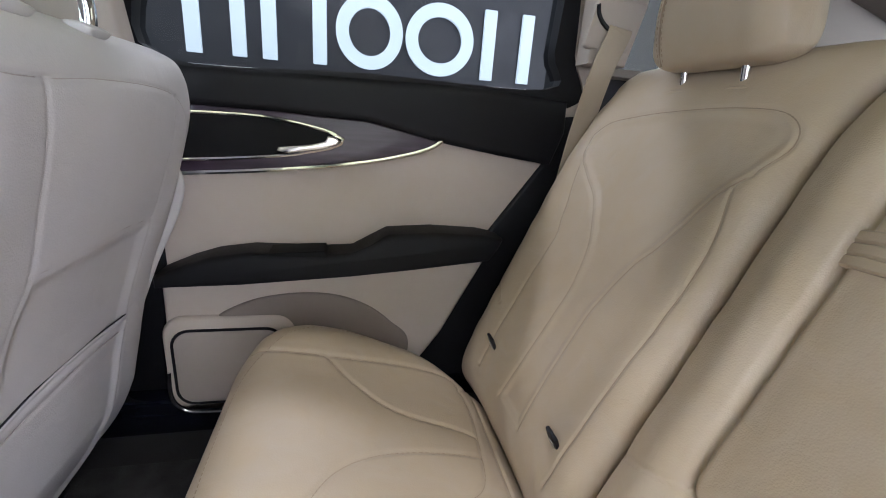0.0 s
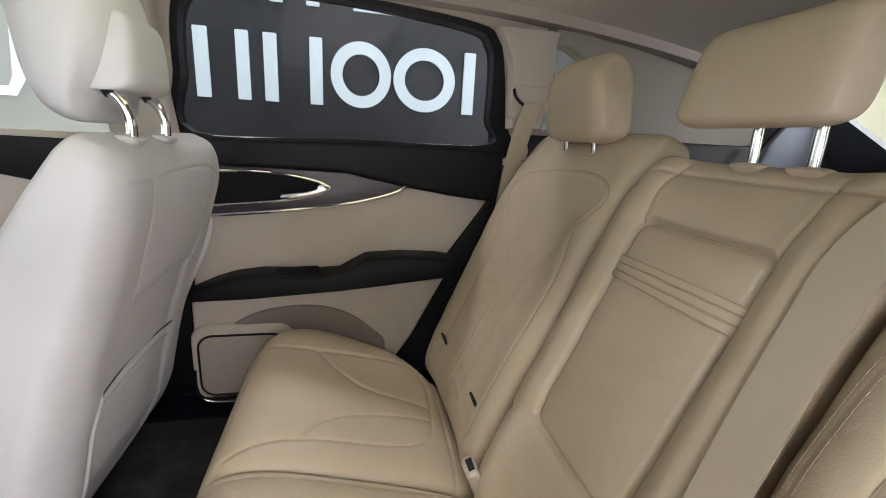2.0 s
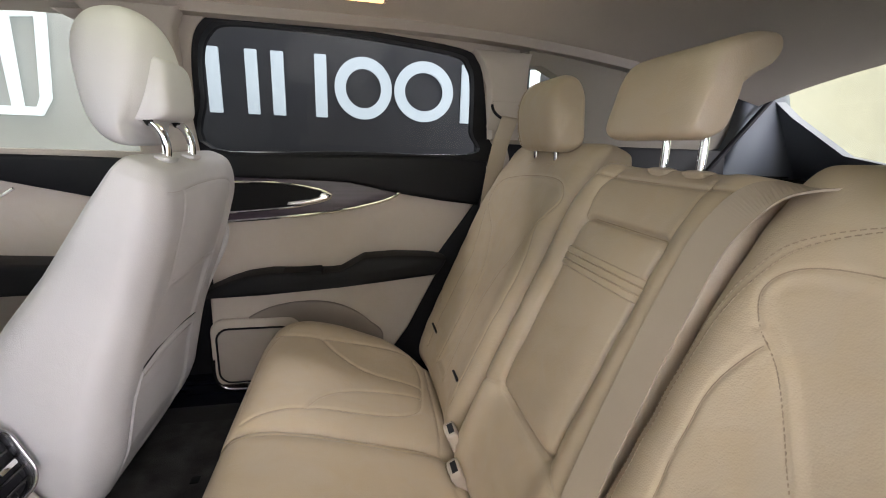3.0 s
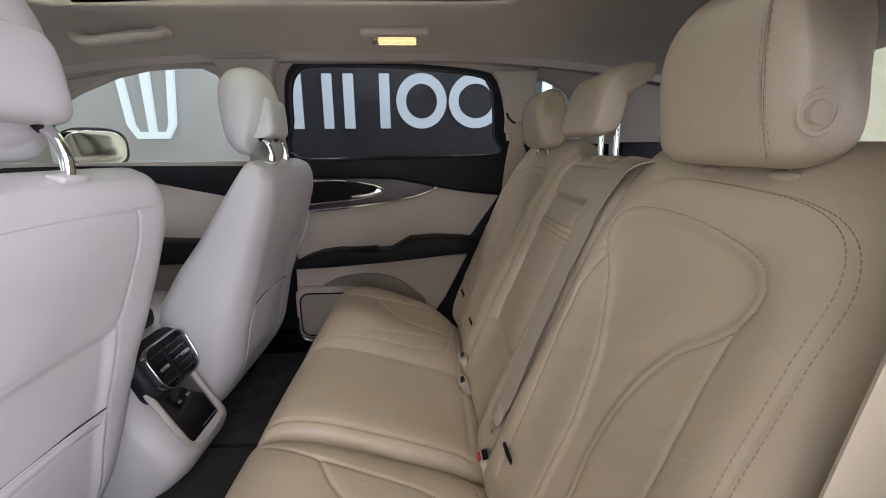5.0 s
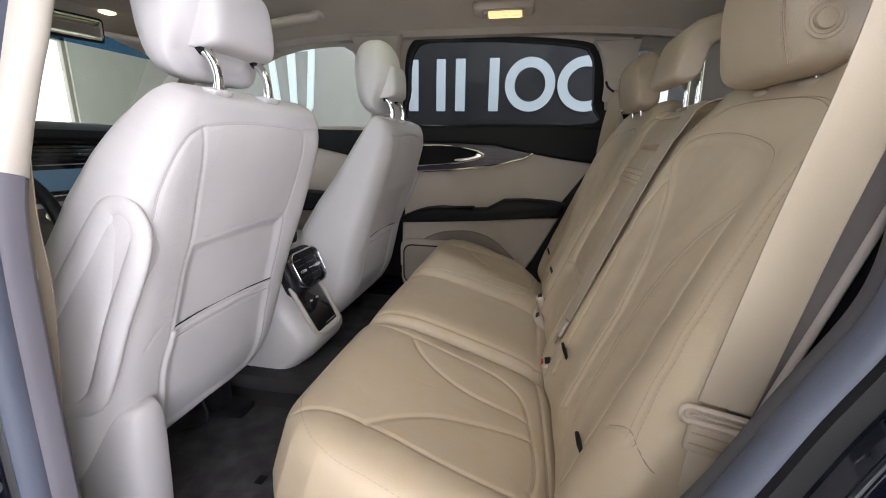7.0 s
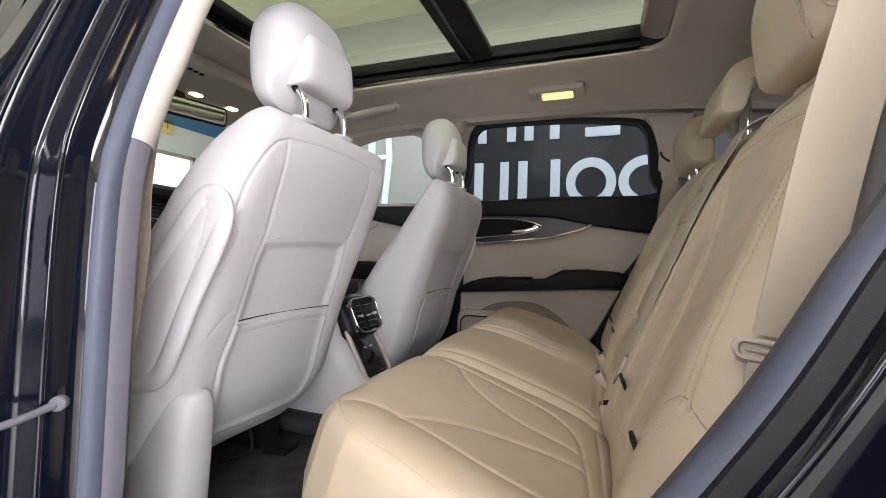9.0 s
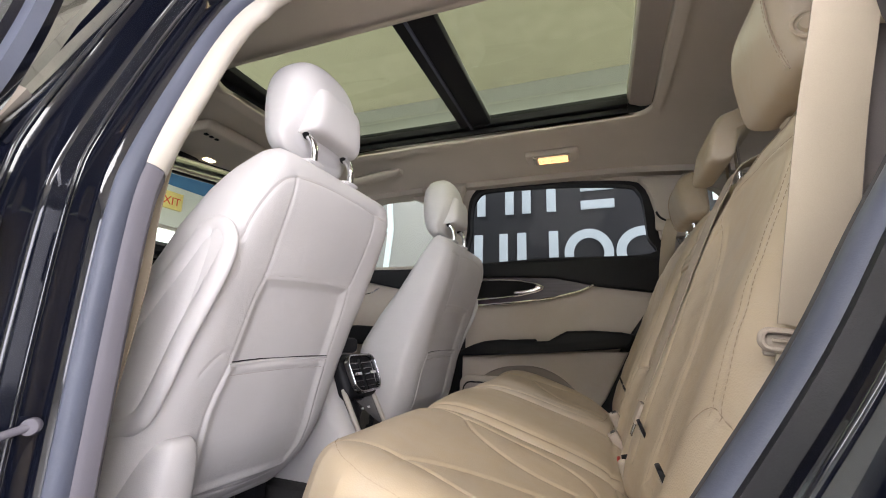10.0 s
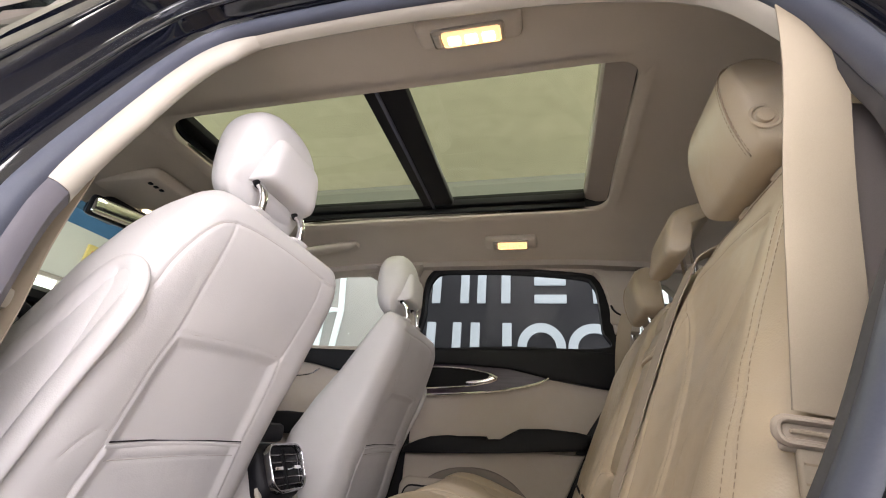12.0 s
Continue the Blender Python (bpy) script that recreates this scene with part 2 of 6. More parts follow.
def tube(name, pts, r, mat, parent=None, n=10, steps=8, up=(0.13, -0.97, 0.2), label="", closed=False):
    return sweep(name, spline(pts, steps, closed), circle(r, n), mat, parent, up=up, closed_path=closed, label=label)


def slab(name, poly, y0, y1, mat, parent=None, bevel=0.006, label="", lean=None, seg=3):
    """A plate: a polygon of (x, z) given depth from y0 to y1; lean(x, z) adds to y."""
    bm = bmesh.new()
    f0 = bm.faces.new([bm.verts.new((x, y0, z)) for x, z in poly])
    ext = bmesh.ops.extrude_face_region(bm, geom=[f0])
    vs = [g for g in ext["geom"] if isinstance(g, bmesh.types.BMVert)]
    for v in vs:
        v.co.y = y1
    if bevel:
        es = [e for e in bm.edges if all(abs(v.co.y - y0) < 1e-6 for v in e.verts)]
        bmesh.ops.bevel(bm, geom=es, offset=bevel, segments=seg, affect="EDGES", profile=0.5, clamp_overlap=True)
    if lean:
        for v in bm.verts:
            v.co.y += lean(v.co.x, v.co.z)
    return part(name, bm, mat, parent, label)


def rounded(x0, z0, x1, z1, r, n=5):
    out = []
    for cx, cz, a in ((x1 - r, z1 - r, 0), (x0 + r, z1 - r, 90), (x0 + r, z0 + r, 180), (x1 - r, z0 + r, 270)):
        for i in range(n + 1):
            t = radians(a + 90 * i / n)
            out.append((cx + r * math.cos(t), cz + r * math.sin(t)))
    return out


def line_dist(a, b, line):
    d = np.full(a.shape, 9.0)
    for (x0, y0), (x1, y1) in zip(line[:-1], line[1:]):
        dx, dy = x1 - x0, y1 - y0
        t = np.clip(((a - x0) * dx + (b - y0) * dy) / (dx * dx + dy * dy + 1e-12), 0, 1)
        d = np.minimum(d, np.hypot(a - x0 - t * dx, b - y0 - t * dy))
    return d


def poly_sign(a, b, poly):
    inside = np.zeros(a.shape, bool)
    for (x0, y0), (x1, y1) in zip(poly, np.roll(poly, -1, axis=0)):
        c = ((y0 > b) != (y1 > b)) & (a < (x1 - x0) * (b - y0) / (y1 - y0 + 1e-12) + x0)
        inside ^= c
    return inside


def grooves(lines, depth=0.004, width=0.004, swelling=0.5):
    """Sewn seams: a narrow cut with softly swelling sides."""
    def f(a, b):
        out = np.zeros(a.shape)
        for ln in lines:
            d = line_dist(a, b, ln)
            out -= depth * np.exp(-(d / width) ** 2) + swelling * depth * np.exp(-(d / (5 * width)) ** 2)
        return out
    return f


def inset(poly, depth, soft):
    poly = np.array(poly)

    def f(a, b):
        d = line_dist(a, b, np.vstack([poly, poly[:1]]))
        s = np.where(poly_sign(a, b, poly), d, -d)
        t = np.clip(s / soft, 0, 1)
        return -depth * t * t * (3 - 2 * t)
    return f


class Pad:
    """A stuffed body: lateral a, upward b, and c square to both; rounded at its edges, with shaped faces."""

    def __init__(self, at, A, B, N, w, h, front, back, p=5.0, q=5.0, corner=0.35, width=None, shift=None, bow=None, shapes=(), back_shapes=()):
        self.at, self.A, self.B, self.N = (np.array(v, float) for v in (at, A, B, N))
        self.B, self.N = self.B / np.linalg.norm(self.B), self.N / np.linalg.norm(self.N)
        self.w, self.h, self.front, self.back, self.p, self.q, self.corner = w, h, front, back, p, q, corner
        self.width, self.shift, self.bow, self.shapes, self.back_shapes = width, shift, bow, shapes, back_shapes

    def half(self, v):
        k = 1 - self.corner * (1 - (1 - np.minimum(np.abs(v), 1) ** 9) ** (1 / 9.0))
        if self.width:
            k = k * self.width(v * self.h / 2)
        return k * self.w / 2

    def place(self, u, v, back=False):
        b = v * self.h / 2
        a = u * self.half(v) + (self.shift(b) if self.shift else 0)
        e = (1 - np.minimum(np.abs(u), 1) ** self.p) ** (1 / self.p) * (1 - np.minimum(np.abs(v), 1) ** self.q) ** (1 / self.q)
        depth = self.back(b) if callable(self.back) else self.back
        c = (-depth if back else self.front) * e
        for f in (self.back_shapes if back else self.shapes):
            c = c + (-1 if back else 1) * f(a, b) * np.minimum(1, 1.6 * e)
        if self.bow:
            c = c + self.bow(a, b)
        return self.at + a[..., None] * self.A + b[..., None] * self.B + c[..., None] * self.N

    def on(self, a, b):
        """The point of the front face over (a, b)."""
        a, b = np.atleast_1d(np.array(a, float)), np.atleast_1d(np.array(b, float))
        v = b / (self.h / 2)
        u = (a - (self.shift(b) if self.shift else 0)) / self.half(v)
        return self.place(np.clip(u, -1, 1), np.clip(v, -1, 1))

    def build(self, name, mat, parent=None, label="", nu=90, nv=90):
        s, r = np.linspace(-1, 1, nu), np.linspace(-1, 1, nv)
        ease = lambda t: 0.35 * t + 0.65 * np.sin(np.pi / 2 * t)
        u, v = np.meshgrid(ease(s), ease(r), indexing="ij")
        f, k = self.place(u, v), self.place(u, v, True)
        edge = (np.abs(u) >= 1) | (np.abs(v) >= 1)
        idx_f = np.arange(nu * nv).reshape(nu, nv)
        idx_b = np.where(edge, idx_f, 0)
        inner = np.argwhere(~edge)
        idx_b[tuple(inner.T)] = nu * nv + np.arange(len(inner))
        verts = np.vstack([f.reshape(-1, 3), k[~edge]])
        q1 = np.stack([idx_f[:-1, :-1], idx_f[1:, :-1], idx_f[1:, 1:], idx_f[:-1, 1:]], -1).reshape(-1, 4)
        q2 = np.stack([idx_b[:-1, :-1], idx_b[:-1, 1:], idx_b[1:, 1:], idx_b[1:, :-1]], -1).reshape(-1, 4)
        fl = np.dot(np.cross(self.A, self.B), self.N) < 0
        faces = np.vstack([q1, q2])
        if fl:
            faces = faces[:, ::-1]
        me = bpy.data.meshes.new(name)
        me.from_pydata(verts.tolist(), [], faces.tolist())
        me.update()
        return link(name, me, mat, parent, label)


def seams(pad, lines, parent, mat, r=0.0011, sink=0.0004):
    """Sewn joints: a thin dark cord lying in each groove."""
    for ln in lines:
        ln = np.array(ln, float)
        p = pad.on(ln[:, 0], ln[:, 1]) - sink * pad.N
        sweep("seam", p, circle(r, 6), mat, parent, up=tuple(pad.N))


def stitches(name, pad, line, mat, parent, step=0.007, length=0.0045, lift=0.0005, r=0.00055):
    """Short threads lying along a seam of a pad, as one mesh."""
    line = np.array(line, float)
    seg = np.hypot(*np.diff(line, axis=0).T)
    cum = np.concatenate([[0], np.cumsum(seg)])
    at = np.arange(step, cum[-1], step)
    pts = []
    for d in (-length / 2, length / 2):
        pts.append(pad.on(np.interp(at + d, cum, line[:, 0]), np.interp(at + d, cum, line[:, 1])) + lift * pad.N)
    verts, faces = [], []
    for p0, p1 in zip(*pts):
        t = p1 - p0
        s = np.cross(t, pad.N)
        s = s / (np.linalg.norm(s) + 1e-9) * r
        k = len(verts)
        up = pad.N * r
        verts += [p0 - s, p0 + up, p0 + s, p1 - s, p1 + up, p1 + s]
        faces += [(k, k + 1, k + 4, k + 3), (k + 1, k + 2, k + 5, k + 4), (k, k + 3, k + 5, k + 2), (k, k + 2, k + 1), (k + 3, k + 4, k + 5)]
    return tagged(raw(name, verts, faces, mat, parent, smooth=False), kind="stuff")


def profile_pad(name, prof, yc, half, mat, parent, label="", soft=0.022, crown=0.006, n=10, ny=26):
    """A stuffed body from a closed (x, z) side outline carried across y; half(z) is its half width; the ends are rounded."""
    out = spline(prof, n, True)
    mid = out.mean(axis=0)
    rings = []
    for u in np.concatenate([[-1, -1], np.sin(np.linspace(-math.pi / 2, math.pi / 2, ny)), [1, 1]]):
        rings.append(u)
    verts, faces = [], []
    k = len(out)
    for i, u in enumerate(rings):
        end = i in (0, 1, len(rings) - 2, len(rings) - 1)
        d = out - mid
        r = np.linalg.norm(d, axis=1)[:, None]
        hw = np.array([half(z) for z in out[:, 1]])
        t = np.clip((np.abs(u) * hw - (hw - 2.0 * soft)) / (2.0 * soft), 0, 1)[:, None]
        p = out - d / r * soft * (1 - np.sqrt(np.maximum(0.0, 1 - t * t)))
        y = yc + u * hw
        if end:
            f = 0.0 if i in (0, len(rings) - 1) else 0.55
            p = mid + (p - mid) * f
            y = yc + np.sign(u) * (half(mid[1]) * (1 - f) + hw * f + crown * (1 - f))
        verts += [(a, b, c) for (a, c), b in zip(p, y)]
    for i in range(len(rings) - 1):
        for j in range(k):
            j2 = (j + 1) % k
            faces.append((i * k + j, i * k + j2, (i + 1) * k + j2, (i + 1) * k + j))
    bm = bmesh.new()
    vs = [bm.verts.new(v) for v in verts]
    for f in faces:
        bm.faces.new([vs[i] for i in f])
    bmesh.ops.remove_doubles(bm, verts=bm.verts, dist=1e-6)
    return part(name, bm, mat, parent, label, sharp=75)


def stitch_line(name, path, normal, mat, parent, step=0.007, length=0.0045, r=0.0007):
    """Short threads lying along a path, as one mesh."""
    path = np.array(path, float)
    cum = np.concatenate([[0], np.cumsum(np.linalg.norm(np.diff(path, axis=0), axis=1))])
    at = lambda q: np.array([np.interp(q, cum, path[:, i]) for i in range(3)])
    verts, faces = [], []
    for q in np.arange(step, cum[-1], step):
        p0, p1 = at(q - length / 2), at(q + length / 2)
        t = p1 - p0
        w = np.cross(t, normal)
        w = w / (np.linalg.norm(w) + 1e-9) * r
        up = np.array(normal) * r
        k = len(verts)
        verts += [p0 - w, p0 + up, p0 + w, p1 - w, p1 + up, p1 + w]
        faces += [(k, k + 1, k + 4, k + 3), (k + 1, k + 2, k + 5, k + 4), (k, k + 3, k + 5, k + 2), (k, k + 2, k + 1), (k + 3, k + 4, k + 5)]
    return tagged(raw(name, verts, faces, mat, parent, smooth=False), kind="stuff")


# ---- the showroom ----
SIGN_Y = 3.02


def showroom():
    room = (-6.6, 6.2, -6.2, 8.0, 3.5)
    x0, x1, y0, y1, z1 = room
    tagged(box("floor", (x0, y0, -0.1), (x1, y1, 0), TILE, bevel=0), "pale grey polished showroom floor tiles", "floor", kind="structure")
    # ceiling: one mesh of tan tiles with open joints
    verts, faces = [], []
    w = 0.61
    for i in range(int((x1 - x0) / w) + 1):
        for j in range(int((y1 - y0) / w) + 1):
            a, b = x0 + i * w, y0 + j * w
            if b + w > -0.7:
                continue
            k = len(verts)
            g = 0.004
            verts += [(a + g, b + g, z1), (a + w - g, b + g, z1), (a + w - g, b + w - g, z1), (a + g, b + w - g, z1)]
            verts += [(v[0], v[1], z1 + 0.02) for v in verts[k:k + 4]]
            faces += [(k, k + 3, k + 2, k + 1)] + [(k + m, k + (m + 1) % 4, k + 4 + (m + 1) % 4, k + 4 + m) for m in range(4)]
    k = len(verts)
    ys = y0 + w * int((-0.7 - y0) / w)
    verts += [(x0, ys, z1), (x1, ys, z1), (x1, y1, z1), (x0, y1, z1)]
    faces += [(k, k + 3, k + 2, k + 1)]
    k = len(verts)
    verts += [(x0, y0, z1 + 0.02), (x1, y0, z1 + 0.02), (x1, y1, z1 + 0.02), (x0, y1, z1 + 0.02)]
    faces += [(k, k + 3, k + 2, k + 1)]
    tagged(raw("ceiling", verts, faces, CEIL, smooth=False), "tan suspended showroom ceiling tiles", "ceiling", kind="structure")
    tagged(box("wall_east", (-3.1, SIGN_Y + 0.03, 0), (2.3, SIGN_Y + 0.23, z1 + 0.1), GREYWALL, bevel=0), "grey painted showroom wall", "wall", kind="structure")
    tagged(box("wall_east_2", (2.3, SIGN_Y + 0.05, 0), (x1, SIGN_Y + 0.23, z1 + 0.1), REARWALL, bevel=0), "dull cream painted showroom wall", "wall", kind="structure")
    tagged(box("wall_far", (x0, y1, 0), (x1 + 0.2, y1 + 0.2, z1 + 0.1), WALLPAINT, bevel=0), "pale green painted showroom wall", "wall", kind="structure")
    tagged(box("wall_south", (x1, y0, 0), (x1 + 0.2, y1 + 0.2, z1 + 0.1), REARWALL, bevel=0), "dull cream painted showroom wall", "wall", kind="structure")
    tagged(box("wall_west", (x0, y0 - 0.2, 0), (x1 + 0.2, y0, z1 + 0.1), WALLPAINT, bevel=0), "pale painted showroom wall", "wall", kind="structure")
    # the wall ahead of the car has a bright window
    wy0, wy1, wz0, wz1 = 2.2, 4.42, 1.0, 2.48
    n = tagged(box("wall_north", (x0 - 0.2, y0, 0), (x0, wy0, z1 + 0.1), WALLPAINT, bevel=0), "pale green painted showroom wall", "wall", kind="structure")
    box("pier", (x0 - 0.2, wy1, 0), (x0, y1 + 0.2, z1 + 0.1), WALLPAINT, n, 0)
    box("apron", (x0 - 0.2, wy0, 0), (x0, wy1, wz0), WALLPAINT, n, 0)
    box("lintel", (x0 - 0.2, wy0, wz1), (x0, wy1, z1 + 0.1), WALLPAINT, n, 0)
    w1 = thing("window_1", (x0, 3.3, wz0), "tall bright shop window in a white frame", "window", kind="structure")
    box("pane", (x0 - 0.14, wy0, wz0), (x0 - 0.12, wy1, wz1), DAY, w1, 0, "daylit pane")
    for yy in (wy0, 3.3, wy1 - 0.06):
        box("mullion", (x0 - 0.11, yy, wz0), (x0 - 0.03, yy + 0.06, wz1), TRIM, w1, 0.004)
    for zz in (wz0, wz1 - 0.06):
        box("rail", (x0 - 0.11, wy0, zz), (x0 - 0.03, wy1, zz + 0.06), TRIM, w1, 0.004)
    # exit sign
    ex = thing("exit_sign", (x0 + 0.05, 3.42, 2.76), "yellow exit sign with red capitals on the pale wall", "sign")
    box("panel", (x0 + 0.002, 3.42, 2.76), (x0 + 0.05, 3.92, 3.06), surface("sign_yellow", (0.85, 0.72, 0.25), 0.4), ex, 0.006)
    cu = bpy.data.curves.new("lettering", "FONT")
    cu.body, cu.size, cu.align_x, cu.extrude = "EXIT", 0.2, "CENTER", 0.002
    t = new("lettering_source", cu)
    t.matrix_world = Matrix.Translation((x0 + 0.053, 3.67, 2.83)) @ Matrix(((0, 0, 1, 0), (1, 0, 0, 0), (0, 1, 0, 0), (0, 0, 0, 1)))
    me = bpy.data.meshes.new_from_object(t.evaluated_get(bpy.context.evaluated_depsgraph_get()))
    me.transform(t.matrix_world)
    bpy.data.objects.remove(t)
    me.materials.clear()
    link("lettering", me, surface("sign_red", (0.75, 0.1, 0.03), 0.5), ex, smooth=False)


def sign():
    """A dark panel on the far wall with rows of plain white shapes in place of the lettering."""
    s = thing("wall_sign", (0.2, SIGN_Y, 0.9), "dark wall sign with large glowing white shapes", "sign")
    box("panel", (-1.32, SIGN_Y, 0.35), (2.4, SIGN_Y + 0.028, 2.95), DARKWALL, s, 0.004, "dark charcoal panel")
    y0 = SIGN_Y - 0.03

    def bar(x0, x1, z0, z1):
        box("plain_shape", (x0, y0, z0), (x1, SIGN_Y - 0.002, z1), LETTER, s, 0.006)

    def ring(xc, zc, rx, rz):
        pts = [(xc + rx * math.cos(t), SIGN_Y - 0.016, zc + rz * math.sin(t)) for t in np.linspace(0, 2 * math.pi, 40, endpoint=False)]
        sweep("plain_ring", pts, [(-0.042, -0.014), (0.042, -0.014), (0.042, 0.014), (-0.042, 0.014)], LETTER, s, closed_path=True)

    # plain bars and rings, one or two for each character's place
    lo, hi = 1.355, 1.81
    for x0, x1 in ((-0.965, -0.875), (-0.70, -0.615), (-0.52, -0.43), (-0.21, -0.121), (0.94, 1.03), (1.22, 1.31), (1.53, 1.62)):
        bar(x0, x1, lo, hi)
    ring(0.155, 1.582, 0.178, 0.188)
    ring(0.633, 1.582, 0.196, 0.188)
    lo, hi = 2.01, 2.46
    for x0, x1 in ((-1.21, -1.12), (-0.937, -0.85), (-0.64, -0.552), (-0.467, -0.38), (-0.225, -0.135), (0.64, 0.73), (0.86, 0.95), (1.2, 1.29)):
        bar(x0, x1, lo, hi)
    for z0 in (2.01, 2.192, 2.375):
        bar(0.097, 0.40, z0, z0 + 0.085)
    e = thing("wall_emblem", (-2.17, SIGN_Y, 1.3), "tall glowing white frame with a slim cross on the grey wall", "sign")
    ring = [(-2.30, 1.31), (-2.05, 1.31), (-2.0, 1.4), (-1.95, 1.93), (-2.0, 2.46), (-2.05, 2.55), (-2.30, 2.55), (-2.35, 2.46), (-2.40, 1.93), (-2.35, 1.4)]
    sweep("outer_frame", [(x, SIGN_Y - 0.01, z) for x, z in ring], [(-0.03, -0.015), (0.03, -0.015), (0.03, 0.015), (-0.03, 0.015)], LETTER, e, closed_path=True)
    slab("upright", [(-2.205, 1.31), (-2.145, 1.31), (-2.135, 1.93), (-2.145, 2.55), (-2.205, 2.55), (-2.215, 1.93)], SIGN_Y - 0.025, SIGN_Y + 0.005, LETTER, e, 0.003)
    slab("crosspiece", [(-2.40, 1.92), (-2.175, 1.90), (-1.95, 1.92), (-1.95, 1.95), (-2.175, 1.97), (-2.40, 1.95)], SIGN_Y - 0.028, SIGN_Y + 0.005, LETTER, e, 0.003)


showroom()
sign()


# ---- the car's shell ----
def roof_z(x, y):
    return 1.57 - 0.235 * y * y - 0.10 * max(0.0, x - 0.15) ** 2 - 0.10 * min(0.0, x + 0.35) ** 2


SUN = (-0.84, 0.425, 0.325)  # sunroof opening: front, rear, half width


def roof_grid(name, lift, mat, half, x0, x1, label, margin=0.0):
    bm = bmesh.new()
    xs = sorted(set([round(v, 4) for v in np.linspace(x0, x1, 46)] + [SUN[0] - margin, SUN[1] + margin]))
    ys = sorted(set([round(v, 4) for v in np.linspace(-half, half, 40)] + [-SUN[2] - margin, SUN[2] + margin]))
    g = {(i, j): bm.verts.new((x, y, roof_z(x, y) + lift)) for i, x in enumerate(xs) for j, y in enumerate(ys)}
    for i in range(len(xs) - 1):
        for j in range(len(ys) - 1):
            cx, cy = (xs[i] + xs[i + 1]) / 2, (ys[j] + ys[j + 1]) / 2
            if SUN[0] - margin < cx < SUN[1] + margin and abs(cy) < SUN[2] + margin:
                continue
            bm.faces.new((g[i, j], g[i + 1, j], g[i + 1, j + 1], g[i, j + 1]))
    bm.verts.ensure_lookup_table()
    for v in [v for v in bm.verts if not v.link_faces]:
        bm.verts.remove(v)
    ext = bmesh.ops.extrude_face_region(bm, geom=bm.faces[:], use_keep_orig=True)
    bmesh.ops.translate(bm, vec=(0, 0, 0.012), verts=[v for v in ext["geom"] if isinstance(v, bmesh.types.BMVert)])
    bmesh.ops.recalc_face_normals(bm, faces=bm.faces)
    return tagged(part(name, bm, mat, None, label), kind="structure")


ob = roof_grid("ceiling_headliner", 0.0, LINER, 0.64, -1.39, 1.35, "beige cloth headliner with a wide roof opening")
ob["category"] = "headliner"
ob = roof_grid("roof_skin", 0.075, PAINT, 0.66, -1.42, 1.45, "black painted steel car roof", 0.02)
ob["category"] = "roof"


def sunroof():
    s = thing("sunroof", (-0.2, 0, 1.57), "panoramic sunroof of tinted glass in a black frame", "sunroof")
    x0, x1, h = SUN

    # rounded cloth edge of the opening, turned up into the roof
    def loop(d, r):
        a0, a1, w = x0 - d, x1 + d, h + d
        pts = []
        f = r if r < 0.03 else r + 0.06  # wider curves at the front
        for cx, cy, t0, c in ((a1 - r, w - r, 0, r), (a0 + f, w - f, 90, f), (a0 + f, -w + f, 180, f), (a1 - r, -w + r, 270, r)):
            pts += [(cx + c * math.cos(radians(t0 + t)), cy + c * math.sin(radians(t0 + t))) for t in range(0, 91, 9)]
        return pts
    rings = ((0.03, 0.02, -0.0004), (0.014, 0.062, -0.0009), (0.006, 0.062, -0.0008), (0.001, 0.058, 0.0015), (0.0, 0.057, 0.006), (0.0, 0.057, 0.015))
    verts = [(x, y, roof_z(x, y) + dz) for d, r, dz in rings for x, y in loop(d, r)]
    n = len(verts) // len(rings)
    raw("cloth_edge", verts, [(i * n + j, i * n + (j + 1) % n, (i + 1) * n + (j + 1) % n, (i + 1) * n + j) for i in range(len(rings) - 1) for j in range(n)], LINER, s, "beige cloth edge of the roof opening")
    well = [(x, y, z) for z in (1.556, 1.63) for x, y in loop(0.002, 0.059)]
    raw("well_wall", well, [(j, (j + 1) % n, n + (j + 1) % n, n + j) for j in range(n)], BLACK, s, "black inner wall of the opening")
    # black frame, rails and cross member
    xe = x1 - 0.072
    for lo, hi in (((x0, h - 0.028, 1.575), (xe, h, 1.6)), ((x0, -h, 1.575), (xe, -h + 0.028, 1.6)), ((x0, -h, 1.575), (x0 + 0.05, h, 1.6))):
        box("frame_rail", lo, hi, BLACK, s, 0.004)
    box("frame_rail", (x0, h - 0.012, 1.553), (xe, h + 0.002, 1.572), BLACK, s, 0.003)
    box("cross_member", (-0.235, -h, 1.578), (-0.117, h, 1.606), BLACK, s, 0.006, "black cross member")
    box("cross_seal", (-0.2, -h, 1.572), (-0.19, h, 1.579), RUBBER, s, 0.002)
    slab("shade_end", [(x1 - 0.002, 1.56), (x1 - 0.002, 1.64), (xe, 1.64), (xe, 1.598), (xe + 0.006, 1.588), (x1 - 0.02, 1.568)], -h + 0.002, h - 0.002, TAUPE, s, 0.004, "taupe roller shade end")
    for a, b in ((x0 + 0.01, -0.2), (-0.15, x1)):
        raw("pane", [(a, -h, 1.61), (b, -h, 1.61), (b, h, 1.61), (a, h, 1.61)], [(0, 1, 2, 3)], GLASS_ROOF, s, "tinted roof glass", False)


sunroof()


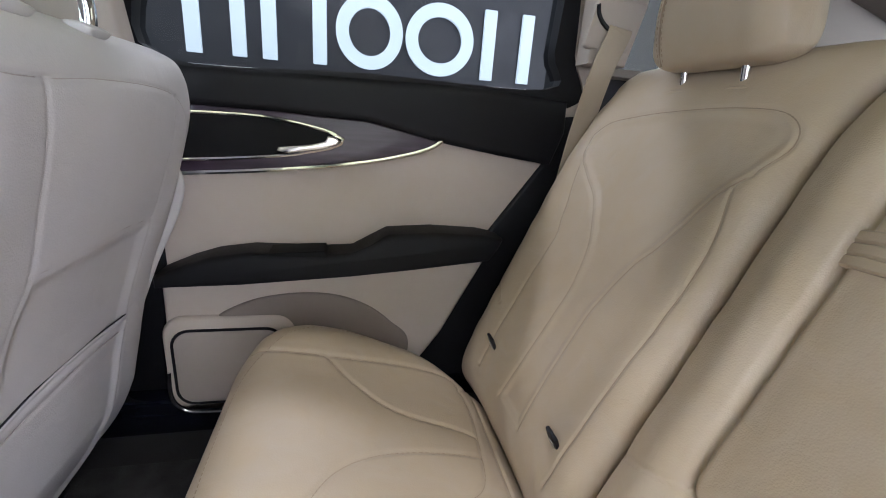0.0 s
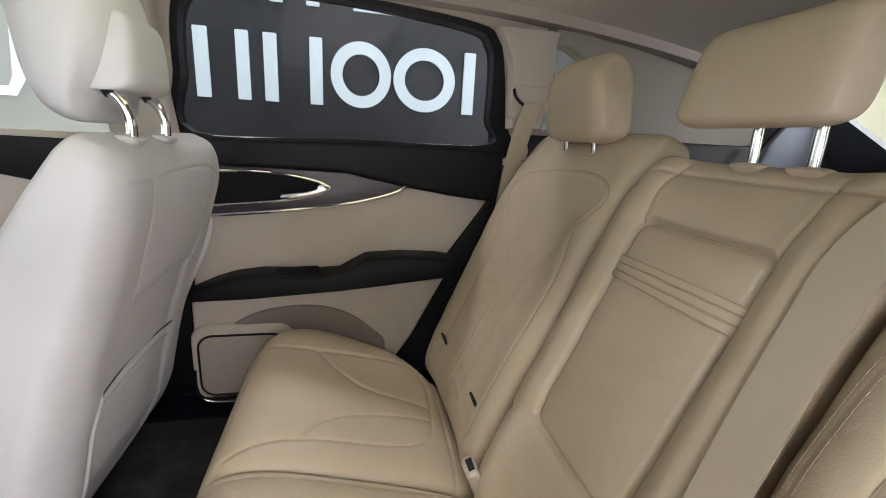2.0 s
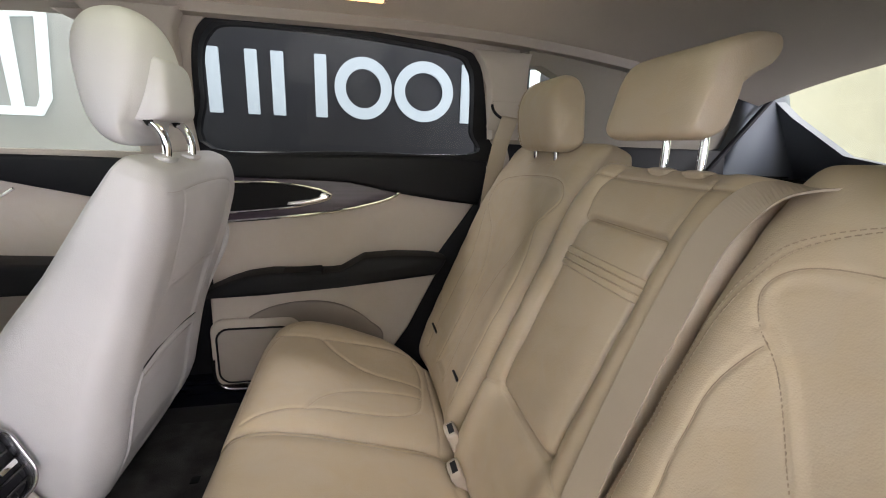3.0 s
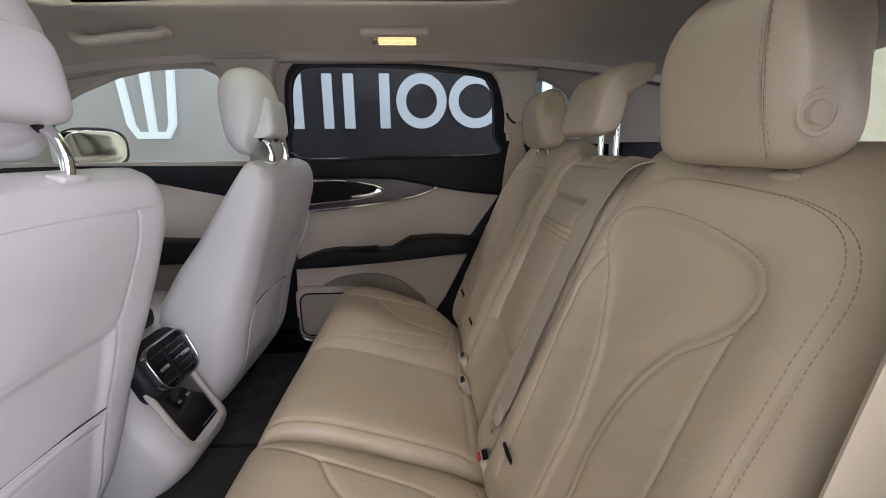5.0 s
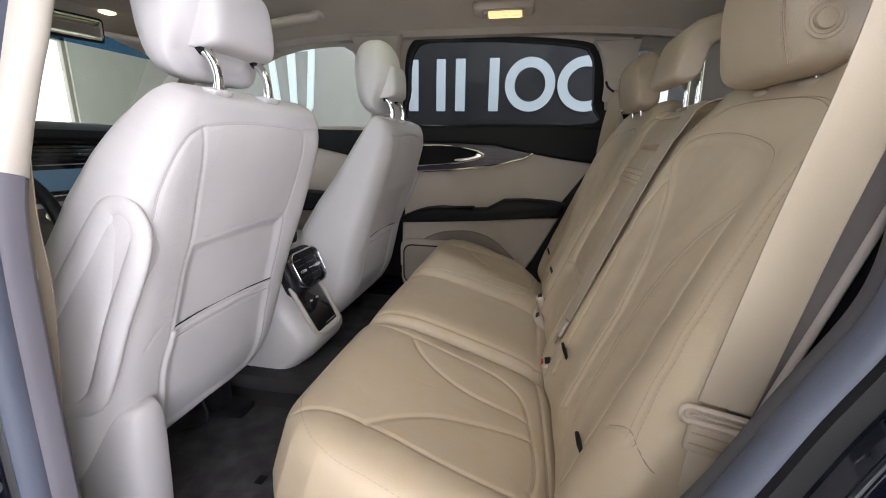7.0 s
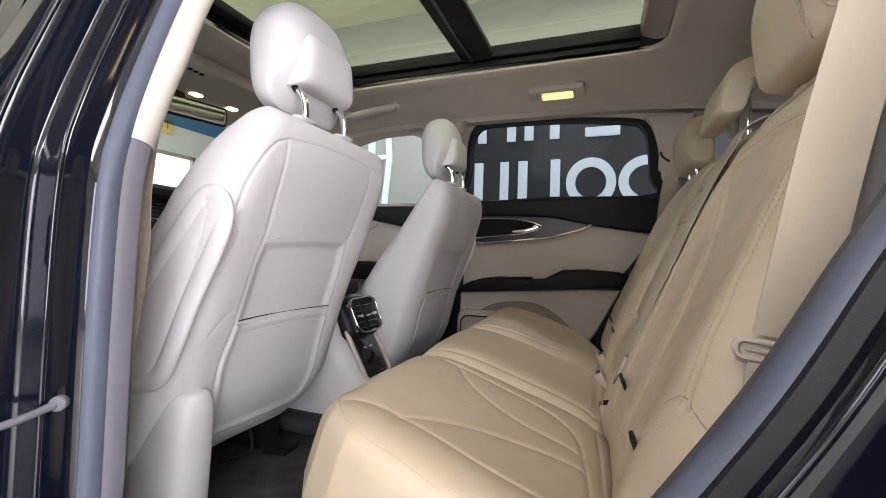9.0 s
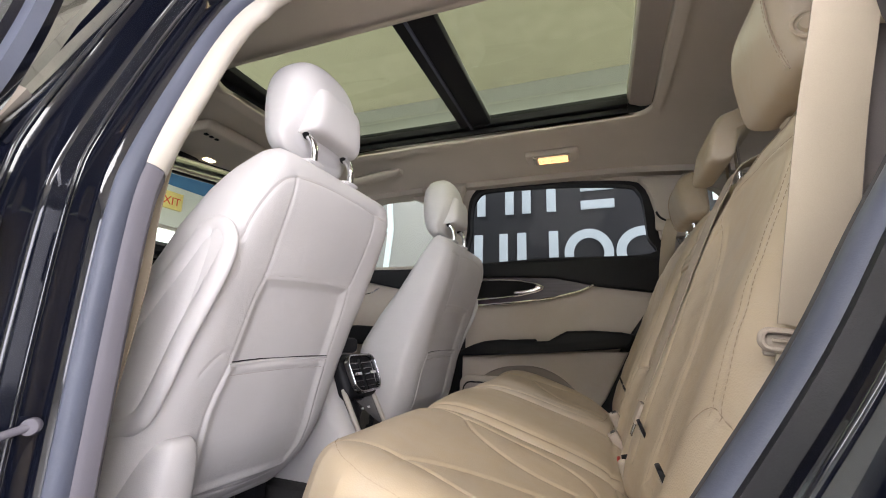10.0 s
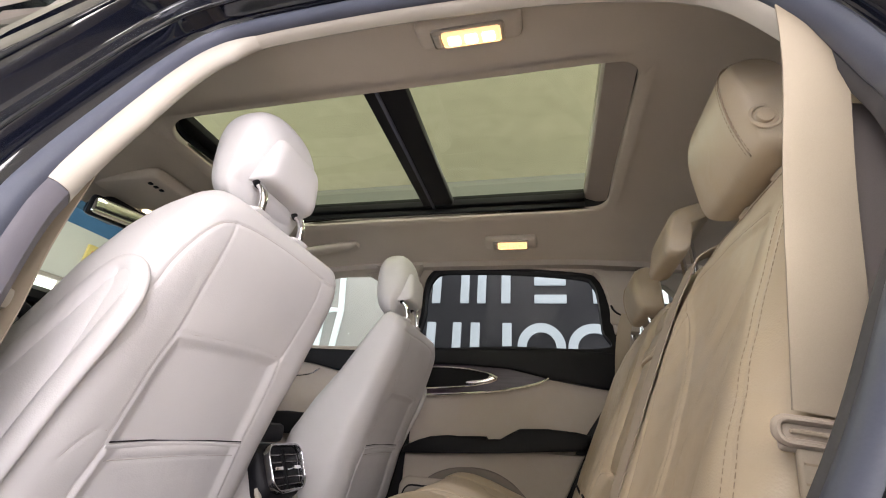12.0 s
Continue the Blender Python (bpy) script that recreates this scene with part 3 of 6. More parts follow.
def floor_pan():
    ob = tagged(box("car_floor", (-1.9, -0.78, 0.28), (1.4, 0.78, 0.34), CARPET, bevel=0.01), "black carpet car floor", "floor", kind="structure")
    # ridged mats' grooves and the tunnel
    box("tunnel", (-1.8, -0.12, 0.338), (0.0, 0.12, 0.40), CARPET, ob, 0.03)
    for y in (-0.42, 0.42):
        box("floor_mat", (-0.75, y - 0.24, 0.341), (-0.12, y + 0.24, 0.352), MAT, ob, 0.005, "mottled black carpet mat")
        box("mat_eyelet", (-0.335, y - 0.012, 0.35), (-0.315, y + 0.012, 0.3532), CUP, ob, 0.001, "dark mat fixing hole")
    tagged(box("seat_pan", (-0.06, -0.66, 0.34), (0.7, 0.68, 0.46), CARPET, bevel=0.02), "black carpeted seat base", "seat base", kind="structure")
    tagged(box("cargo_floor", (0.7, -0.68, 0.34), (1.5, 0.68, 0.6), CARPET, bevel=0.01), "black cargo floor", "floor", kind="structure")


floor_pan()


# ---- rear seats ----
BK_B, BK_N = (0.387, 0, 0.922), (-0.922, 0, 0.387)


def back_ab(yc, sc, pts):
    """Seat-back places given as (y, z) into pad coordinates."""
    return [(y - yc, (z - 0.65) / 0.922 - sc) for y, z in pts]


def belt_tab(name, at, parent):
    m = Matrix.Translation(at) @ Matrix.Rotation(radians(-22), 4, "Y")
    t = part("anchor_tag", box_bm((-0.004, -0.014, -0.02), (0.002, 0.014, 0.018), 0.0015, 2, m), BLACK, parent, "black child-seat anchor tag")
    part("tag_mark", box_bm((-0.0055, -0.006, -0.01), (-0.0042, 0.006, 0.004), 0, 1, m), TRIM, t)


def collar(at, parent, normal=(0, 0, 1), fore=(1, 0, 0), long=0.05, wide=0.03, high=0.007, mat=None):
    """A low oval boss that a headrest post slides through."""
    Pad(at, (0, 1, 0), fore, normal, long, wide, high, 0.012, 2.4, 2.4, 0.6).build("collar", mat or LEATHER, parent, nu=22, nv=18)


def rear_outboard(sg, name_label):
    """The outer place of the rear bench; sg is +1 on the far side and -1 on the near side."""
    seat = thing("rear_seat", (0.2, 0.43 * sg, 0.46), name_label, "car seat", "rear seats")
    yc, sc = (0.442 if sg > 0 else 0.424), 0.2315 + (0.01 if sg > 0 else 0.0)
    top = spline([(0.553, 1.022), (0.55, 1.042), (0.52, 1.064), (0.44, 1.080), (0.35, 1.086), (0.28, 1.082), (0.245, 1.068), (0.234, 1.045), (0.25, 1.015)], 6)
    inner = spline([(0.25, 1.015), (0.283, 0.986), (0.32, 0.931), (0.345, 0.895), (0.365, 0.84), (0.378, 0.765), (0.382, 0.6)], 6)
    outer = spline([(0.553, 1.022), (0.545, 1.0), (0.52, 0.974), (0.488, 0.946), (0.462, 0.90), (0.448, 0.85), (0.444, 0.80), (0.455, 0.70), (0.47, 0.6)], 6)
    side = spline([(0.545, 1.0), (0.55, 0.92), (0.556, 0.85), (0.565, 0.75), (0.57, 0.6)], 6)
    inrail = spline([(0.262, 1.002), (0.244, 0.95), (0.243, 0.88), (0.256, 0.75), (0.266, 0.6)], 6)
    stitch = spline([(0.20, 0.72), (0.197, 0.85), (0.20, 0.97), (0.218, 1.055), (0.255, 1.102), (0.33, 1.126), (0.45, 1.124), (0.535, 1.116), (0.588, 1.096), (0.614, 1.06), (0.622, 1.0), (0.624, 0.90), (0.63, 0.83), (0.645, 0.73)], 8)
    pocket = spline([(0.60, 0.72), (0.632, 0.742), (0.652, 0.738), (0.672, 0.728)], 6)
    # the seat by the closed door is a little taller and its panel flares outwards at the top
    tall, wing = (0.03, 0.055) if sg > 0 else (0.0, 0.0)
    ramp = lambda v, lo, hi: min(1.0, max(0.0, (v - lo) / (hi - lo)))
    conv = lambda ln: [(sg * a, b) for a, b in back_ab(yc, sc, [(y + wing * ramp(y, 0.40, 0.56) * ramp(z, 0.88, 1.0) * (1 - ramp(y, 0.57, 0.62)), z + tall * ramp(z, 0.92, 1.06)) for y, z in ln])]
    lines = [conv(ln) for ln in (top, inner, outer, side, inrail, pocket)]
    leaf = conv(np.vstack([top, inner[1:], outer[::-1]]))

    def swell(a, b):
        a = a * sg
        r = 0.018 * np.exp(-((a - 0.19) / 0.07) ** 2) + 0.016 * np.exp(-((a + 0.2) / 0.05) ** 2)
        return r * np.clip((0.30 - b) / 0.15, 0, 1) - 0.012 * np.clip((b - 0.22) / 0.13, 0, 1) ** 2
    crease = lambda a, b: 0.0009 * np.sin(38 * a + 9 * np.sin(11 * b)) * np.sin(13 * b + 5 * a) + 0.0002 * np.sin(90 * b + 6 * np.sin(20 * a)) * np.sin(24 * a + 1.0)
    n = np.array(BK_N)
    at = np.array((0.301, sg * yc, 0.65)) + sc * np.array(BK_B) / np.linalg.norm(BK_B) - 0.07 * n
    pad = Pad(at, (0, 1, 0), BK_B, BK_N, 0.46 if sg > 0 else 0.496, 0.706 + (0.02 if sg > 0 else 0.0), 0.07, 0.06, 6, 6, 0.18,
              shapes=(grooves(lines, 0.0022, 0.003, 0.35), grooves([conv(stitch)], 0.0008 if sg < 0 else 0.0, 0.003, 0.2), inset(leaf, 0.005, 0.018), swell, crease))
    pad.build("backrest", LEATHER, seat, nu=190, nv=230)
    seams(pad, lines, seat, THREAD)
    for d in (-0.0058, 0.0058) if sg < 0 else ():
        stitches("stitching", pad, [(a + d, b + abs(d) * 0.5) for a, b in conv(stitch)], THREAD, seat)
    # cushion
    cb, cn = (-0.952, 0, 0.305), (0.305, 0, 0.952)
    cc = np.array((0.085, sg * 0.425, 0.565 + (0.229 - 0.085) * 0.32))

    def cxy(pts):
        return [(sg * (y - 0.425), -(x - 0.085) / 0.952) for x, y in pts]
    frame_line = spline([(-0.135, 0.215), (-0.10, 0.232), (-0.03, 0.25), (0.127, 0.268), (0.19, 0.29), (0.222, 0.33), (0.238, 0.41), (0.246, 0.49), (0.236, 0.55), (0.215, 0.575), (0.10, 0.572), (-0.022, 0.558), (-0.09, 0.557), (-0.14, 0.57)], 6)
    curve1 = spline([(-0.022, 0.558), (0.03, 0.50), (0.10, 0.455), (0.235, 0.425)], 6)
    curve2 = spline([(-0.031, 0.25), (0.0, 0.30), (0.05, 0.34), (0.12, 0.365), (0.232, 0.378)], 6)
    rear_line = spline([(0.25, 0.20), (0.262, 0.35), (0.268, 0.5), (0.262, 0.64)], 4)
    link_line = [(0.236, 0.55), (0.262, 0.57)]
    cl = [cxy(ln) for ln in (frame_line, curve1, curve2, rear_line, link_line)]

    def sag(a, b):
        return -0.012 * np.exp(-((a) / 0.14) ** 2 - ((b + 0.02) / 0.14) ** 2) + (0.018 if sg > 0 else 0.008) * np.exp(-((a * sg - 0.19) / 0.06) ** 2)
    # the outer front corner is rounded in plan
    taper = lambda b: np.interp(b, [0.08, 0.15, 0.20, 0.23, 0.2525], [1.0, 0.965, 0.90, 0.82, 0.70])
    # by the closed door the outer edge swells forward and draws in to the back
    flare = lambda b: np.interp(b, [-0.25, -0.19, -0.13, -0.05, 0.05, 0.15, 0.2525], [-0.11, -0.085, -0.05, 0.0, 0.035, 0.05, 0.045])
    cpad = Pad(cc - 0.12 * np.array(cn), (0, 1, 0), cb, cn, 0.475, 0.505, 0.12, 0.07, 7, 3.6, 0.1, width=lambda b: taper(b) + (flare(b) / 0.475 if sg > 0 else 0.0), shift=lambda b: -sg * 0.2375 * (1 - taper(b)) + (0.5 * flare(b) if sg > 0 else 0.0),
               shapes=(grooves(cl, 0.003, 0.0038, 0.4), sag, lambda a, b: 0.001 * np.sin(30 * a + 12 * b) * np.sin(17 * b)))
    cpad.build("cushion", LEATHER, seat, nu=180, nv=180)
    seams(cpad, cl, seat, THREAD)
    fst = cxy(spline([(-0.142, 0.24), (-0.145, 0.35), (-0.143, 0.48), (-0.128, 0.545), (-0.09, 0.605), (-0.03, 0.638), (0.08, 0.65)], 5))
    stitches("stitching", cpad, fst, THREAD, seat, 0.009, 0.005)
    # headrest
    side = [(0.482, 1.163), (0.470, 1.20), (0.464, 1.25), (0.468, 1.295), (0.484, 1.325), (0.512, 1.341), (0.536, 1.331), (0.548, 1.29), (0.551, 1.22), (0.549, 1.175), (0.537, 1.158), (0.508, 1.154)]
    if sg < 0:
        side = [(x, z - 0.008 * (1.2 - z) / 0.046 if z < 1.2 else z) for x, z in side]
    else:
        side = [(x + 0.013, 1.168 + (z - 1.154) * 0.88) for x, z in side]
    wide = lambda z: 0.1125 * (1 - 0.30 * max(0.0, (z - 1.235) / 0.115) ** 2)
    hy = 0.408 if sg > 0 else -0.4225
    h = profile_pad("headrest", side, hy, wide, LEATHER, seat)
    front = spline(side[:6], 8)
    for y0 in (0.499, 0.509):
        run = [(x - 0.0012, hy + sg * (y0 - 0.4225) * wide(z) / 0.1125, z) for x, z in front]
        stitch_line("stitching", run, (-1, 0, 0), THREAD, h, 0.008)
    groove = [(x - 0.0002, hy + sg * 0.0815 * wide(z) / 0.1125, z) for x, z in front]
    sweep("seam", groove, circle(0.0012, 6), THREAD, h, up=(-1, 0, 0.1))
    for dy in (-0.055, 0.055):
        yy = hy + sg * 0.008 + dy
        tube("post", [(0.53, yy, 1.09), (0.528, yy, 1.14), (0.522, yy, 1.19)], 0.006, CHROME, h, label="chrome headrest post")
        collar((0.527, yy, 1.14), seat, long=0.036, wide=0.026, high=0.004)
    return seat, h


def disc(name, at, axis, r, t, mat, parent, label="", n=28, bevel=0.002):
    bm = bmesh.new()
    bmesh.ops.create_cone(bm, cap_ends=True, segments=n, radius1=r, radius2=r, depth=t)
    es = [e for e in bm.edges if abs(e.verts[0].co.z - e.verts[1].co.z) < 1e-6]
    bmesh.ops.bevel(bm, geom=es, offset=bevel, segments=2, affect="EDGES", profile=0.5)
    q = Vector(axis).to_track_quat("Z", "Y").to_matrix().to_4x4()
    bmesh.ops.transform(bm, matrix=Matrix.Translation(at) @ q, verts=bm.verts)
    return part(name, bm, mat, parent, label)


far_seat = rear_outboard(1, "cream leather outer rear seat beside the closed door")[0]
near_seat, near_head = rear_outboard(-1, "cream leather outer rear seat beside the open door")
ring = [(0.493 + 0.0175 * math.cos(t), -0.537, 1.195 + 0.0175 * math.sin(t)) for t in np.linspace(0, 2 * math.pi, 28, endpoint=False)]
sweep("button_ring", ring, circle(0.0026, 8, 1.0, 0.55), LEATHER, near_head, up=(0, 1, 0), closed_path=True)
disc("fold_button", (0.493, -0.536, 1.195), (0, 1, 0), 0.0105, 0.01, LEATHER, near_head, "round folding button")
for y in (0.559, 0.29, -0.275, -0.557):
    belt_tab("tag", (0.297, y, 0.653), far_seat if y > 0 else near_seat)


def rear_centre():
    seat = thing("rear_seat", (0.2, 0.0, 0.46), "cream leather middle rear seat with a folded-up armrest and raised headrest", "car seat", "rear seats")
    yc, sc = 0.02, 0.2195
    panel = rounded(-0.08, 0.735, 0.126, 1.064, 0.018, 4)
    panel_ab = back_ab(yc, sc, panel)
    gap = panel_ab + panel_ab[:1]
    lines = [back_ab(yc, sc, ln) for ln in (spline([(0.122, 1.15), (0.13, 1.11), (0.128, 1.08), (0.126, 1.06)], 5), spline([(-0.085, 1.15), (-0.09, 1.11), (-0.084, 1.08), (-0.08, 1.06)], 5), [(0.126, 0.74), (0.20, 0.71)], [(-0.08, 0.74), (-0.16, 0.71)], [(-0.15, 1.138), (0.19, 1.138)])]

    def swell(a, b):
        return 0.012 * np.exp(-((np.abs(a) - 0.135) / 0.032) ** 2) - 0.012 * np.clip((b - 0.2) / 0.13, 0, 1) ** 2
    at = np.array((0.301, yc, 0.65)) + sc * np.array(BK_B) / np.linalg.norm(BK_B) - 0.07 * np.array(BK_N)
    pad = Pad(at, (0, 1, 0), BK_B, BK_N, 0.38, 0.682, 0.07, 0.06, 8, 6, 0.12, shapes=(grooves([gap], 0.012, 0.0045), grooves(lines, 0.004, 0.004), swell, lambda a, b: 0.0012 * np.sin(31 * a + 7 * np.sin(13 * b)) * np.sin(15 * b)))
    pad.build("backrest", LEATHER, seat, nu=150, nv=230)
    seams(pad, lines + [gap], seat, THREAD)
    # pull strap over the armrest panel
    a0, b0 = back_ab(yc, sc, [(-0.08, 0.978)])[0]
    a1, b1 = back_ab(yc, sc, [(0.126, 1.005)])[0]
    for k in range(3):
        b = (b0 + b1) / 2 - 0.011 + 0.012 * k
        pts = pad.on(np.linspace(a0 - 0.002, a1 + 0.002, 12), np.full(12, b))
        sweep("strap_rib", pts, [(-0.006, -0.004), (0.006, -0.004), (0.006, 0.004), (0.004, 0.006), (-0.004, 0.006), (-0.006, 0.004)], LEATHER, seat, up=BK_N)
    # cushion
    cb, cn = (-0.952, 0, 0.305), (0.305, 0, 0.952)
    cc = np.array((0.085, 0.01, 0.565 + (0.229 - 0.085) * 0.32))
    conv = lambda pts: [(y - 0.01, -(x - 0.085) / 0.952) for x, y in pts]
    cl = [conv([(0.25, -0.17), (0.255, 0.19)]), conv([(-0.16, 0.165), (0.26, 0.165)]), conv([(-0.16, -0.145), (0.26, -0.145)])]
    Pad(cc - 0.12 * np.array(cn), (0, 1, 0), cb, cn, 0.365, 0.50, 0.12, 0.07, 7, 3.6, 0.12, shapes=(grooves(cl, 0.004, 0.004), lambda a, b: 0.006 * np.exp(-(a / 0.12) ** 2))).build("cushion", LEATHER, seat, nu=80, nv=90)
    # raised headrest with a long lip
    side = [(0.477, 1.203), (0.482, 1.24), (0.492, 1.28), (0.508, 1.306), (0.535, 1.318), (0.563, 1.325), (0.586, 1.323), (0.593, 1.308), (0.583, 1.29), (0.56, 1.274), (0.543, 1.253), (0.533, 1.226), (0.522, 1.199), (0.497, 1.192)]
    h = profile_pad("headrest", side, 0.005, lambda z: 0.098, LEATHER, seat, soft=0.013, crown=0.003)
    for y in (-0.041, 0.033):
        tube("post", [(0.547, y, 1.10), (0.546, y, 1.17), (0.543, y, 1.265)], 0.0062, CHROME, h, label="tall chrome headrest post")
        collar((0.545, y, 1.149), seat, long=0.04, wide=0.026, high=0.004)
    return seat, pad


centre_seat, centre_pad = rear_centre()


# ---- front seats ----
FB, FN = (0.395, 0, 0.919), (0.919, 0, -0.395)


def front_seat(yc, sg, posts, set_back, wide, label, shift=0.0):
    """sg: +1 where the outer side faces +y."""
    seat = thing("front_seat", (-0.6, yc, 0.36), label, "car seat", "front seats")
    sc = -0.152

    def conv(pts):
        return [(sg * d, (z - 0.905) / 0.919 - sc) for d, z in pts]
    shoulder = spline([(-0.20, 1.08), (-0.135, 1.078), (-0.05, 1.082), (0.06, 1.082), (0.143, 1.073), (0.18, 1.05), (0.205, 1.0), (0.212, 0.95)], 6)
    panel_out = spline([(0.143, 1.073), (0.144, 1.0), (0.137, 0.905)], 6)
    panel_in = spline([(-0.135, 1.078), (-0.135, 1.0), (-0.127, 0.911)], 6)
    mid = spline([(0.137, 0.905), (0.05, 0.912), (-0.05, 0.914), (-0.127, 0.911)], 5)
    low_out = spline([(0.137, 0.905), (0.142, 0.85), (0.14, 0.75), (0.146, 0.66), (0.135, 0.58), (0.112, 0.505)], 6)
    low_in = spline([(-0.127, 0.911), (-0.143, 0.85), (-0.152, 0.749), (-0.168, 0.64), (-0.178, 0.55), (-0.165, 0.492)], 6)
    foot = spline([(0.112, 0.505), (0.0, 0.488), (-0.10, 0.48), (-0.165, 0.492)], 6)
    lines = [conv(ln) for ln in (shoulder, panel_out, panel_in, mid, low_out, low_in, foot)]
    lines.append(conv([(0.138, 0.728), (0.05, 0.729), (-0.06, 0.73), (-0.15, 0.728)]))
    lines.append(conv(spline([(0.143, 0.765), (0.16, 0.77), (0.178, 0.755), (0.19, 0.735)], 5)))
    well = conv(np.vstack([mid, low_in[1:], low_out[::-1]]))
    pocket = conv([(0.139, 0.748), (-0.151, 0.748), (-0.168, 0.64), (-0.178, 0.55), (-0.165, 0.492), (0.112, 0.505), (0.135, 0.58), (0.146, 0.66)])

    def width(b):
        z = 0.905 + (b + sc) * 0.919
        return np.interp(z, [0.43, 0.5, 0.65, 0.83, 0.93, 1.03, 1.09, 1.13, 1.17], [0.97, 1.03, 1.05, 1.03, 1.01, 0.99, 0.95, 0.87, 0.74])

    def lost(b):
        """The driver's outer shoulder falls away towards the top."""
        z = 0.905 + (b + sc) * 0.919
        return (0.0 if sg > 0 else 1.0) * np.interp(z, [0.93, 1.0, 1.05, 1.10, 1.14], [0.0, 0.025, 0.06, 0.11, 0.16])

    def rump(a, b):
        z = 0.905 + (b + sc) * 0.919
        return -0.02 * np.clip((z - 1.03) / 0.12, 0, 1) ** 2 - 0.03 * np.clip((0.6 - z) / 0.15, 0, 1) ** 2 + 0.006 * np.exp(-((np.abs(a) - 0.2) / 0.04) ** 2)
    def thick(b):
        z = 0.905 + (b + sc) * 0.919
        return np.interp(z, [0.5, 0.7, 0.8, 0.9, 1.0, 1.06, 1.10, 1.14], [0.19, 0.165, 0.13, 0.092, 0.06, 0.04, 0.028, 0.018])
    at = np.array((-0.33 + shift, yc, 0.905)) + sc * np.array(FB) - 0.075 * np.array(FN)
    bulge = 1.0 if sg > 0 else 0.45

    def bow(a, b):
        z = 0.905 + (b + sc) * 0.919
        return bulge * np.interp(z, [0.42, 0.5, 0.6, 0.7, 0.8, 0.9, 1.0, 1.1], [0.06, 0.068, 0.062, 0.04, 0.027, 0.022, 0.014, 0.004])
    pad = Pad(at, (0, 1, 0), FB, FN, wide, 0.755, 0.075, thick, 4.2, 6, 0.25, width=lambda b: width(b) - lost(b), shift=lambda b: -sg * wide * lost(b) / 2, bow=bow,
              shapes=(grooves(lines, 0.0017, 0.0028, 0.2), inset(well, 0.0075, 0.028), lambda a, b: -inset(pocket, 0.004, 0.008)(a, b), rump, lambda a, b: 0.0014 * np.sin(25 * a + 6 * np.sin(9 * b)) * np.sin(12 * b + 3)))
    pad.build("backrest", VINYL, seat, nu=190, nv=250)
    seams(pad, lines, seat, SEAM, 0.0008)
    # pocket mouth
    mouth = pad.on(*np.array(conv([(0.134, 0.753), (0.05, 0.753), (-0.05, 0.753), (-0.147, 0.753)])).T)
    sweep("pocket_mouth", spline(mouth - 0.0004 * np.array(FN), 6), circle(0.0012, 8), BLACK, seat, up=FN, label="dark open pocket edge")
    tb = pad.on(*np.array(conv([(0.137, 0.747), (0.05, 0.747), (-0.05, 0.747), (-0.15, 0.747)])).T)
    sweep("pocket_hem", spline(tb - 0.0012 * np.array(FN), 6), circle(0.004, 8, 1, 0.7), VINYL, seat, up=FN)
    # outer side bolster with its raised airbag cover
    over = (wide - 0.487) / 2 - 0.009
    ridge = spline([(-0.58, 0.255, 0.685), (-0.55, 0.256, 0.725), (-0.497, 0.256, 0.788), (-0.418, 0.253, 0.886), (-0.368, 0.248, 0.952), (-0.348, 0.243, 0.97), (-0.327, 0.241, 0.963), (-0.317, 0.241, 0.935), (-0.33, 0.244, 0.888), (-0.375, 0.249, 0.795), (-0.419, 0.253, 0.693), (-0.445, 0.255, 0.662), (-0.497, 0.256, 0.645), (-0.56, 0.255, 0.635)], 8)
    sweep("side_cover", [(x + shift, yc + sg * (d + over), z) for x, d, z in ridge], circle(0.0125, 16, 1.5, 0.85), VINYL, seat, up=(0, sg, 0), label="pale moulded side cover rim", sharp=80)
    slab("side_panel", [(x + shift, z) for x, d, z in ridge[::2]], yc + sg * (0.2515 + over), yc + sg * 0.19, VINYL, seat, 0.003, "pale flat panel within the rim")
    if sg < 0:
        rec = Pad((-0.575, yc + sg * 0.19, 0.492), (1, 0, 0), (0.06, 0, 0.99), (0, sg, 0), 0.34, 0.28, 0.048, 0.05, 4.0, 4.2, 0.4, shapes=(inset(rounded(-0.07, -0.2, 0.06, 0.09, 0.04, 4), 0.006, 0.01),))
        rec.build("recliner_cover", VINYL, seat, "pale plastic recliner cover", nu=50, nv=54)
    # cushion and rails
    Pad((-0.80, yc, 0.58), (0, 1, 0), (-0.985, 0, 0.17), (0.17, 0, 0.985), 0.53, 0.54, 0.09, 0.09, 5, 4, 0.35, shapes=(grooves([[(-0.14, -0.2), (-0.14, 0.2)], [(0.14, -0.2), (0.14, 0.2)]]),)).build("cushion", VINYL, seat, nu=60, nv=60)
    for d in (-0.17, 0.17):
        box("rail_foot", (-0.575, yc + d - 0.032, 0.345), (-0.50, yc + d + 0.032, 0.372), BLACK, seat, 0.008, "black rail end cover")
        tube("cable", [(-0.62, yc + d * 0.6, 0.49), (-0.56, yc + d * 0.5, 0.43), (-0.545, yc + d * 0.42, 0.385), (-0.60, yc + d * 0.35, 0.36)], 0.004, BLACK, seat, label="black cable under the seat")
        box("seat_rail", (-1.0, yc + d - 0.02, 0.345), (-0.56, yc + d + 0.02, 0.47), BLACK, seat, 0.006, "black steel seat rail")
    # headrest: cushion, moulded rear shell, posts
    hc = sum(posts) / 2
    small = 1.0 if sg < 0 else 0.91
